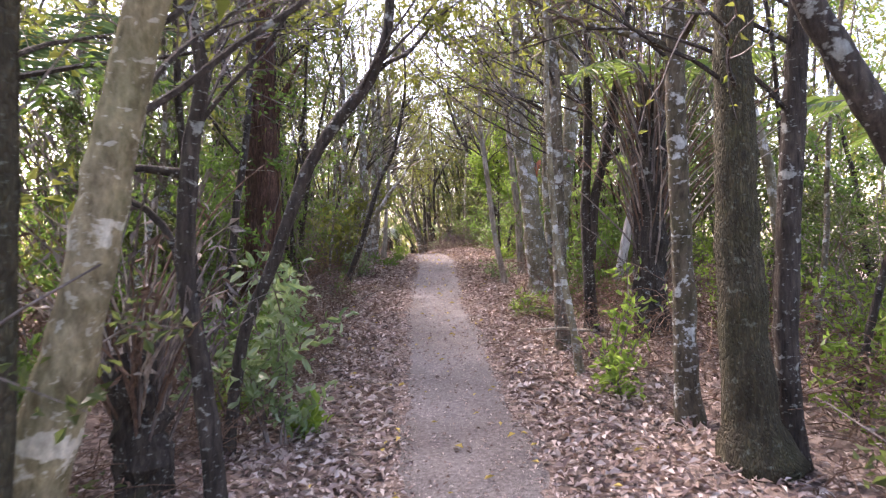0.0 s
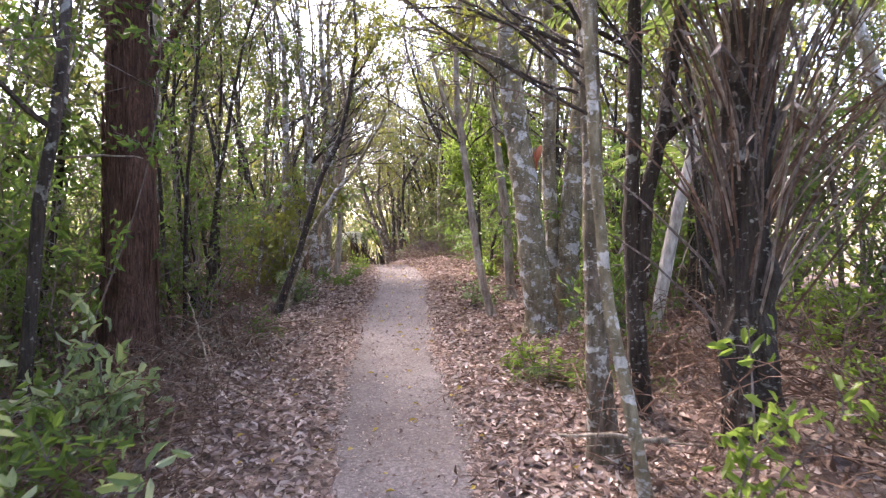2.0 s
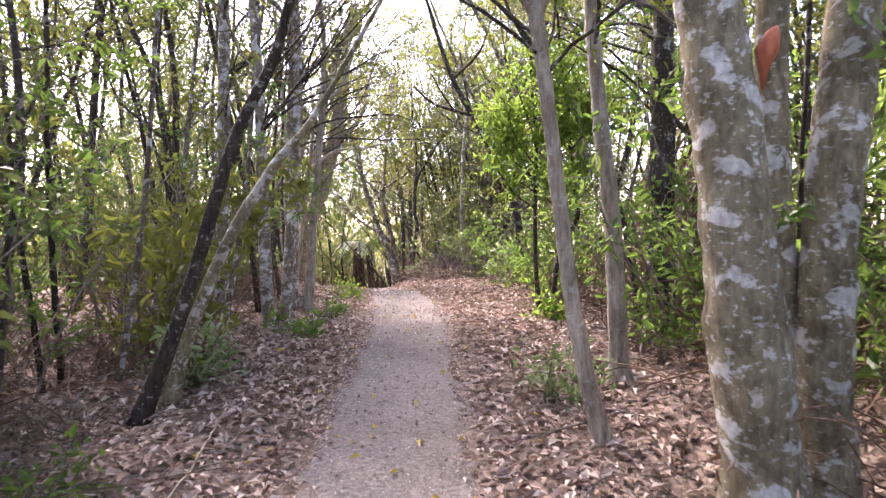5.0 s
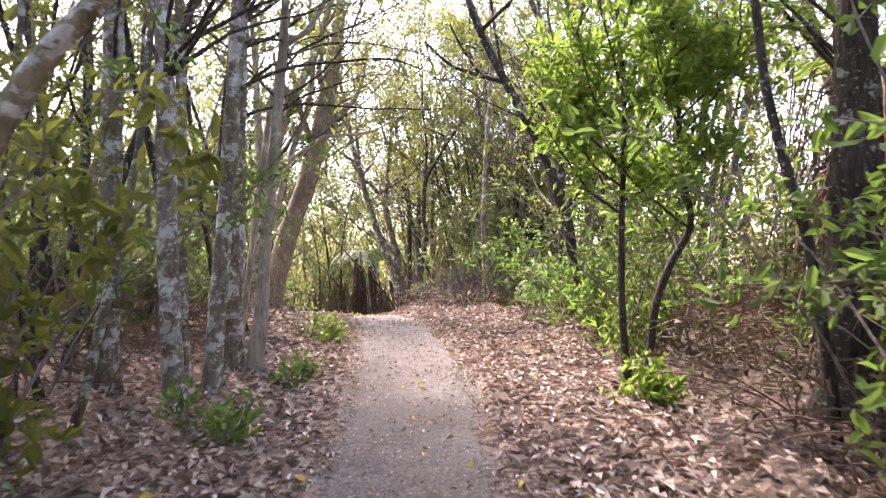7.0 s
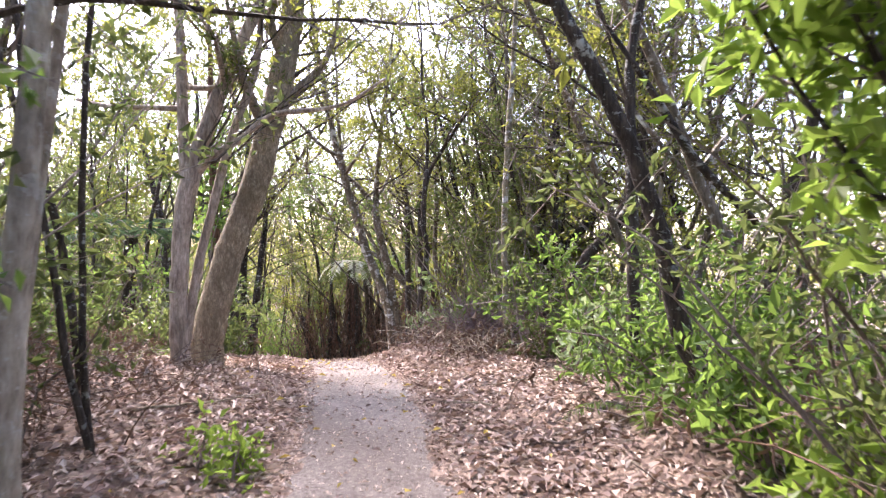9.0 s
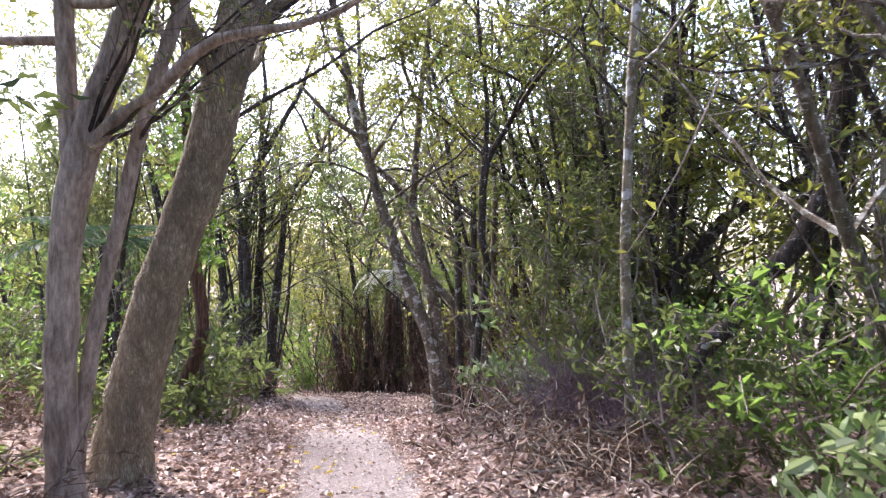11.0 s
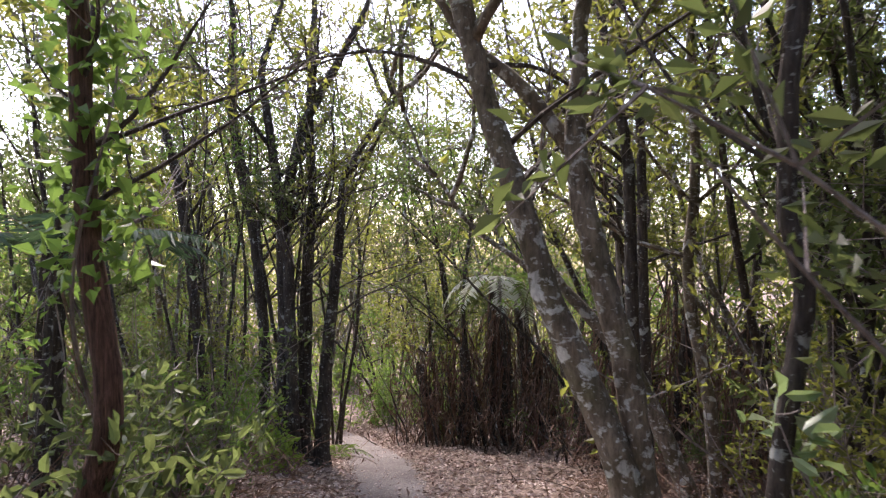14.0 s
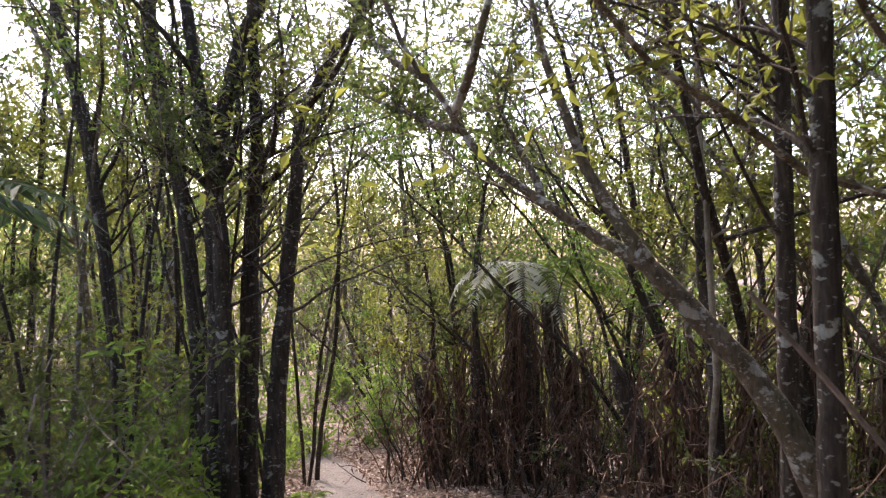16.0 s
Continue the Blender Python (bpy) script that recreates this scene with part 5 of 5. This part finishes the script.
bush("variegated_shrub", -1.3, 4.9, "shrub with pale green and cream leaves", 1.2, 0.42, leaf_pale, 7, 10, 0.10, low=4)
bush("variegated_shrub", -1.0, 4.6, "small shrub with pale cream-edged leaves", 0.85, 0.3, leaf_pale, 5, 8, 0.09, seed=1, low=4)
for x, y, h, s, mat, st, lv, sz, lab in (
        (-1.44, 5.25, 0.3, 0.3, leaf_bright, 4, 8, 0.10, "small bright green seedling on the ground"),
        (-0.9, 4.98, 0.22, 0.25, leaf_bright, 3, 7, 0.10, "small yellow-green seedling on the ground"),
        (1.5, 6.1, 1.1, 0.3, leaf_bright, 3, 8, 0.08, "thin sprig with yellow-green leaves"),
        (1.45, 5.6, 0.5, 0.35, leaf_bright, 4, 8, 0.08, "low sprig with fresh green leaves"),
        (1.15, 9.0, 0.3, 0.5, leaf_bright, 6, 9, 0.06, "low fresh green ground plant"),
        (-1.55, 12.7, 0.55, 0.45, leaf_pale, 6, 9, 0.08, "small shrub with pale green leaves"),
        (1.0, 12.3, 0.45, 0.4, leaf_pale, 5, 9, 0.07, "small pale green shrub beside saplings"),
        (-1.7, 7.4, 0.9, 0.7, leaf_pale, 8, 10, 0.10, "pale green shrub by shaggy tree"),
        (-2.1, 6.4, 1.1, 0.8, leaf_green, 9, 11, 0.09, "green leafy shrub in dry stalks"),
        (-1.6, 10.8, 0.25, 0.35, leaf_green, 4, 6, 0.06, "low yellow-green plant among twigs"),
        (-1.27, 14.45, 0.3, 0.3, leaf_green, 4, 8, 0.08, "small green seedling in leaf litter"),
        (-1.1, 15.8, 0.22, 0.35, leaf_green, 4, 8, 0.06, "low green plant at the clump's foot"),
        (-1.1, 17.4, 0.35, 0.4, leaf_bright, 5, 9, 0.06, "low yellow-green plant at the path edge"),
        (1.25, 15.2, 0.3, 0.35, leaf_bright, 5, 8, 0.09, "fresh green shoots at a sapling's foot"),
        (-1.95, 13.3, 2.6, 0.7, leaf_olive, 9, 14, 0.12, "tall shrub with narrow hanging leaves"),
        (1.35, 19.0, 1.2, 0.9, leaf_green, 9, 13, 0.08, "fresh green shrub behind a curved tree"),
        (2.1, 19.7, 1.2, 0.9, leaf_green, 8, 9, 0.10, "shrub with broad mid-green leaves"),
        (1.35, 20.4, 0.95, 0.8, leaf_pale, 7, 9, 0.11, "shrub with broad pale green leaves"),
        (2.1, 21.3, 1.1, 1.0, leaf_green, 9, 10, 0.09, "dense green leafy shrub"),
        (1.6, 23.5, 1.0, 0.9, leaf_green, 10, 14, 0.08, "green shrub in half shade"),
        (0.1, 24.9, 0.9, 0.8, leaf_green, 9, 14, 0.08, "shaded green shrub near a twin tree"),
        (1.3, 24.4, 1.3, 1.0, leaf_dark, 10, 15, 0.08, "dark green shrub in the shade"),
        (0.45, 26.3, 1.2, 1.0, leaf_dark, 10, 15, 0.08, "dark shaded shrub under trees"),
        (-0.15, 24.1, 1.15, 0.35, leaf_pale, 4, 9, 0.12, "sprig with large pale green leaves"),
        (-3.7, 22.9, 0.9, 0.8, leaf_dark, 8, 11, 0.10, "green shrub with broad leaves"),
        (-3.6, 24.4, 1.0, 0.8, leaf_dark, 8, 11, 0.12, "shrub with large green leaves"),
        (-4.3, 25.6, 1.2, 0.9, leaf_dark, 10, 14, 0.09, "dense green leafy bush"),
        (-5.3, 27.6, 1.8, 1.0, leaf_green, 12, 16, 0.08, "tall green bush beside dark stems"),
        (-4.95, 29.2, 0.8, 0.6, leaf_bright, 8, 12, 0.08, "fresh green plant at the path bend"),
        (-6.0, 30.0, 1.6, 1.0, leaf_green, 12, 15, 0.08, "green bush beside the path bend"),
        (-7.2, 36.5, 1.8, 1.2, leaf_bright, 12, 15, 0.09, "bright sunlit bush beyond the bend"),
        (-9.0, 38.0, 2.4, 1.6, leaf_bright, 14, 16, 0.10, "tall sunlit bush beyond the bend"),
        (-2.5, 10.8, 2.7, 1.0, leaf_green, 14, 18, 0.06, "tall fine-leaved green shrub"),
        (-3.1, 12.2, 3.0, 1.1, leaf_green, 15, 18, 0.06, "tall fine-leaved green thicket shrub"),
        (-2.4, 13.4, 2.6, 0.9, leaf_olive, 13, 18, 0.06, "tall olive thicket shrub"),
        (-3.0, 9.2, 2.8, 1.0, leaf_green, 14, 18, 0.06, "tall green shrub behind shaggy tree"),
        (-2.7, 15.0, 2.8, 1.0, leaf_green, 13, 18, 0.06, "tall fine-leaved shrub in the scrub"),
        (2.0, 13.2, 2.2, 1.0, leaf_green, 12, 16, 0.08, "leafy green shrub behind saplings"),
        (2.6, 11.2, 1.7, 1.0, leaf_green, 11, 15, 0.09, "green shrub behind lichened trunks"),
        (2.2, 9.6, 1.0, 0.8, leaf_green, 9, 13, 0.08, "low green shrub among dry stalks"),
        (-1.6, 32.9, 1.4, 0.9, leaf_dark, 9, 12, 0.07, "dark shrub among dead stems"),
        (-0.4, 31.9, 1.5, 1.0, leaf_dark, 9, 12, 0.07, "shaded shrub among dead stems"),
        (3.0, 4.6, 1.0, 0.9, leaf_bright, 8, 14, 0.07, "light green scrub in the open woodland"),
        (3.6, 6.0, 1.2, 1.0, leaf_bright, 9, 14, 0.07, "fresh green scrub beyond dark trunks"),
        (3.3, 7.6, 1.1, 1.0, leaf_bright, 9, 14, 0.07, "fresh green scrub among slim stems"),
        (4.6, 7.0, 1.5, 1.2, leaf_bright, 10, 15, 0.07, "sunlit green scrub in the woodland"),
        (3.9, 9.2, 1.4, 1.1, leaf_bright, 10, 15, 0.07, "sunlit scrub of fine green leaves"),
        (5.2, 5.0, 1.4, 1.2, leaf_bright, 10, 15, 0.07, "sunlit green scrub further off"),
        (-6.5, 33.3, 0.9, 0.7, leaf_bright, 8, 13, 0.08, "sunlit green plant where the path bends"),
        (-7.2, 34.6, 1.1, 0.8, leaf_bright, 8, 13, 0.08, "sunlit green bush where the path bends"),
        (-6.1, 32.2, 0.7, 0.5, leaf_bright, 7, 11, 0.07, "low sunlit green plant beside dark stems"),
        (-4.3, 34.8, 1.0, 0.7, leaf_green, 8, 12, 0.07, "green bush under thin dead stems"),
        (-4.7, 36.4, 1.3, 0.9, leaf_green, 9, 13, 0.08, "green bush past the path bend"),
        (-5.6, 38.0, 1.6, 1.0, leaf_bright, 10, 14, 0.08, "bright bush closing the bend"),
        (-9.4, 36.9, 1.3, 0.9, leaf_bright, 9, 13, 0.08, "bright low bush beyond the bend"),
        (-6.2, 37.6, 1.6, 1.0, leaf_green, 10, 14, 0.08, "green bush inside the path bend"),
        (-6.9, 39.4, 1.8, 1.1, leaf_bright, 10, 14, 0.09, "sunlit bush inside the path bend"),
        (-6.0, 40.6, 2.0, 1.2, leaf_green, 10, 14, 0.09, "tall green bush past the bend"),
        (-7.6, 41.6, 2.0, 1.3, leaf_bright, 10, 14, 0.09, "tall sunlit bush past the bend"),
        (1.6, 16.6, 0.7, 0.6, leaf_bright, 7, 11, 0.07, "low fresh green shrub")):
    bush("seedling" if h < 0.6 else "leafy_shrub", x, y, lab, h, s, mat, st, lv, sz, seed=int(abs(x) * 10))

# leafy climber round the reddish tree
rng = np.random.default_rng(61)
root = new("climber")
root.location = (-3.68, 24.6, lz(-3.68, 24.6))
tagged(root, "dark green leafy climber round a crooked tree", "climber")
vine = np.array([(0.11 * math.cos(u * 9), 0.11 * math.sin(u * 9), 0.05 + 3.7 * u) for u in np.linspace(0, 1, 50)])
g = Geo()
g.tube(vine, np.linspace(0.014, 0.005, 50), 5, 0.1, rng)
part("vine", g, bark_twig, root)
g = Geo()
a = np.stack([rng.normal(size=620) * 0.15, rng.normal(size=620) * 0.15, rng.uniform(1.7, 3.8, 620)], 1)
g.leaves(rng, a, rng.normal(size=a.shape) - np.array((0, 0, 0.5)), 0.10, 0.6)
part("foliage", g, leaf_green, root, kind="stuff")

# dry purple-brown twig bush
rng = np.random.default_rng(62)
root = new("twig_bush")
root.location = (0.45, 22.6, lz(0.45, 22.6))
tagged(root, "rounded bush of fine bare purple-brown twigs", "bush")
g = Geo()
for _ in range(900):
    s = rng.normal(size=3) * np.array((0.32, 0.3, 0.05))
    w = wander(rng, s, (rng.normal(), rng.normal(), 1.2), rng.uniform(0.35, 0.85), 5, 0.18, -0.08)
    g.tube(w, np.linspace(0.004, 0.0015, len(w)), 3, cap=False)
part("twig_mass", g, bark("purple_twig", (0.31, 0.235, 0.25), (0.14, 0.10, 0.11)), root, kind="stuff")

# red scar where a bough has torn off
g = Geo()
g.tube([(0, 0, -0.13), (0.0, -0.015, -0.05), (0.01, -0.02, 0.02), (0.04, -0.01, 0.09), (0.06, 0.0, 0.12)], [0.006, 0.02, 0.045, 0.03, 0.008], 8, 0.1, rng)
sc = new("torn_wood", g.mesh("torn_wood", scar, True))
sc.location = (1.43, 10.55, 2.47)
sc2 = new("torn_wood", sc.data)
sc2.location = (-5.42, 31.0, 1.07)
tagged(sc2, "small torn red patch on a dark stem", "broken wood")
tagged(sc, "torn red wood where a bough broke off", "broken wood")

for x, y, s in ((2.6, 5.2, 1.0), (1.75, 6.6, 0.8), (2.9, 6.6, 1.1), (1.7, 7.9, 0.8), (2.8, 8.2, 1.1), (2.2, 8.8, 0.9), (3.5, 7.4, 1.2), (3.3, 4.2, 1.0), (2.7, 3.4, 0.8), (3.0, 16.4, 1.2), (3.9, 17.2, 1.3), (2.6, 17.4, 1.0), (-1.9, 7.2, 0.9), (-2.0, 8.2, 0.9), (-1.9, 9.9, 0.9), (-1.7, 6.2, 0.8), (-1.35, 5.7, 0.55), (-1.25, 6.6, 0.5), (-1.55, 4.3, 0.6), (-1.75, 5.1, 0.7), (-1.4, 7.6, 0.5)):
    tn = copy_thing(tangles[1], Matrix.Identity(4))
    tn.matrix_basis = Matrix.Translation((x, y, lz(x, y))) @ Matrix.Rotation(x * 7 + y, 4, "Z") @ Matrix.Diagonal((s, s, s, 1))

pale_tangle = proto_tangle(404, 0.5, 0.7, 60, dead_wood)
pale_tangle["label"] = "heap of pale dry broken stalks"
scatter([pale_tangle], [(-0.05, 21.7), (0.35, 21.2), (-0.25, 22.5), (0.75, 21.7), (2.5, 15.5), (2.9, 16.0), (2.2, 16.3), (-1.9, 8.9), (-1.75, 9.6)], "dry stalk heaps", 0.8, 1.15, seed=45)

# ---- fallen sticks ----
def stick(pts, r, mat=None, label="pale dry fallen stick on the leaf litter"):
    rng = np.random.default_rng(int(abs(pts[0][0]) * 1000 + pts[0][1] * 100))
    q = smooth_line([(*p, r * (1 - 0.6 * i / (len(pts) - 1))) for i, p in enumerate(pts)], 0.06)
    o = q[0, :3].copy()
    q[:, :3] -= o
    g = Geo()
    g.tube(q[:, :3] + rng.normal(size=(len(q), 3)) * r * 0.35, q[:, 3], 6, 0.06, rng)
    ob = new("fallen_stick", g.mesh("fallen_stick", mat or dead_wood, True))
    ob.location = o
    tagged(ob, label, "stick", "fallen sticks")


def on(x, y, up=0.02):
    return (x, y, lz(x, y) + up)


stick([(-1.38, 8.45, lz(-1.38, 8.45)), (-1.6, 8.85, 0.8), (-1.87, 9.29, 1.2)], 0.012, label="pale thin stick leaning in the scrub")
stick([(-2.9, 9.0, 2.36), (-2.5, 9.0, 2.39), (-2.12, 9.02, 2.36)], 0.014, label="pale stub of a stick caught against a tree")
stick([on(-1.7, 10.0), (-1.35, 10.1, lz(-1.35, 10.1) + 0.2), on(-1.05, 9.8)], 0.012)
stick([on(-1.1, 10.3), (-1.05, 11.0, lz(-1.05, 11) + 0.05), (-1.1, 11.9, lz(-1.1, 11.9) + 0.12)], 0.010)
stick([on(-1.9, 8.6), on(-1.3, 8.5, 0.08), on(-0.9, 8.2)], 0.014)
stick([on(1.4, 4.9), on(1.15, 5.5, 0.04), on(1.0, 6.0)], 0.020, bark_dark, "dark fallen branch on leaf litter")
stick([(1.5, 6.7, lz(1.5, 6.7) + 0.3), (1.2, 6.75, lz(1.2, 6.75) + 0.32), (0.95, 6.8, lz(0.95, 6.8) + 0.3)], 0.02, label="pale broken stick lodged against stems")
stick([(1.0, 24.3, lz(1, 24.3) + 0.15), (0.75, 24.6, 1.53), (0.6, 25.2, 2.23)], 0.012, label="long pale stick leaning in the bush")
stick([(0.55, 22.0, 0.93), (0.4, 24.0, 1.63), (0.6, 26.8, 2.18)], 0.014, label="long pale leaning dead stick")
stick([(2.2, 15.4, lz(2.2, 15.4) + 0.9), (2.9, 15.6, 1.7), (3.4, 15.7, 1.35)], 0.008, label="pale bent dry stick in scrub")
stick([(1.9, 15.0, 2.35), (2.5, 15.1, 2.05), (3.1, 15.2, 1.75)], 0.008, label="pale straight dry stick in scrub")
rng = np.random.default_rng(63)
for i in range(150):
    y = rng.uniform(1, 33) if i < 90 else rng.uniform(5, 13)
    s = rng.choice((-1, 1)) if i < 90 else -1
    x = float(line_x(y)) + s * rng.uniform(0.6, 2.6)
    a, L = rng.uniform(0, 6.28), rng.uniform(0.25, 1.1)
    m = (x + math.cos(a) * L * 0.5 + rng.normal() * 0.06, y + math.sin(a) * L * 0.5 + rng.normal() * 0.06)
    e = (x + math.cos(a) * L, y + math.sin(a) * L)
    gaps = [(x + (e[0] - x) * u) - float(line_x(y + (e[1] - y) * u)) for u in (0.25, 0.5, 0.75, 1.0)]
    if min(s * v for v in gaps) < 0.55:
        continue
    stick([on(x, y), on(*m, 0.03 + rng.uniform(0, 0.08)), on(*e, 0.02 + rng.uniform(0, 0.1))], rng.uniform(0.004, 0.011), (dead_wood, bark_twig, dead_wood, bark_dark)[i % 4], ("pale dry fallen stick on the leaf litter", "brown fallen twig on the leaf litter", "pale dry fallen stick on the leaf litter", "dark fallen twig on the leaf litter")[i % 4])

# ---- leaf litter ----
rng = np.random.default_rng(64)
g = Geo()
n = 88000
y = np.where(rng.random(n) < 0.8, rng.uniform(-1, 27, n), rng.uniform(22, 38, n))
side = rng.choice((-1, 1), n)
off = 0.36 + np.abs(rng.normal(size=n)) * 1.3
off = np.where(rng.random(n) < 0.04, rng.uniform(0, 0.5, n), off)
x = line_x(y) + side * off
cover = rng.random(n) < 0.11 * np.clip((y - 23.2) / 2.5, 0, 1) * np.clip((29.0 - y) / 1.5, 0, 1)
x = np.where(cover, line_x(y) + rng.uniform(-1.6, 1.6, n), x)
off = np.abs(x - line_x(y))
keep = off < 4.8
x, y = x[keep], y[keep]
at = np.stack([x, y, land(x, y) + np.where(np.abs(x - line_x(y)) < 0.5, 0.024, rng.uniform(0.006, 0.03, len(x)))], 1)
d = rng.normal(size=at.shape) * np.array((1, 1, 0.3))
flat = (np.abs(x - line_x(y)) < 0.5) & ((y < 24) | (y > 29))
g.leaves(rng, at, d, np.where(flat, 0.034, 0.068), 0.5, 0.15, np.tile((0.0, 0.0, 1.0), (len(at), 1)))
tagged(new("leaf_litter", g.mesh("leaf_litter", litter)), "brown and pinkish fallen leaves strewn on the ground", "leaf litter", kind="stuff")
g = Geo()
n = 260
y = rng.uniform(1, 26, n)
x = line_x(y) + rng.normal(size=n) * 0.6
at = np.stack([x, y, land(x, y) + 0.035], 1)
g.leaves(rng, at, rng.normal(size=at.shape) * np.array((1, 1, 0.15)), 0.06, 0.5, 0.14, np.tile((0.0, 0.0, 1.0), (n, 1)))
tagged(new("yellow_leaves", g.mesh("yellow_leaves", litter_yellow)), "yellow fallen leaves scattered on the path", "leaf litter", kind="stuff")
g = Geo()
n = 9000
y = rng.uniform(1, 30, n)
x = line_x(y) + rng.uniform(-0.5, 0.5, n)
at = np.stack([x, y, land(x, y) + 0.017], 1)
g.leaves(rng, at, rng.normal(size=at.shape) * np.array((1, 1, 0.1)), rng.uniform(0.008, 0.022, n), 0.6, 0.1, np.tile((0.0, 0.0, 1.0), (n, 1)))
tagged(new("path_debris", g.mesh("path_debris", crumb)), "small pale leaf crumbs trodden into the path", "leaf litter", kind="stuff")
g = Geo()
n = 4000
y = rng.uniform(0, 34, n)
off = 0.5 + np.abs(rng.normal(size=n)) * 1.0
x = line_x(y) + rng.choice((-1, 1), n) * off
for i in range(n):
    a, L = rng.uniform(0, 6.28), rng.uniform(0.06, 0.3)
    z = lz(x[i], y[i])
    g.tube([(x[i], y[i], z + 0.012), (x[i] + math.cos(a) * L, y[i] + math.sin(a) * L, z + rng.uniform(0.01, 0.05))], [0.0028, 0.0015], 3, cap=False)
tagged(new("twig_litter", g.mesh("twig_litter", dead_wood)), "fine dry twigs strewn over the ground", "twigs", kind="stuff")
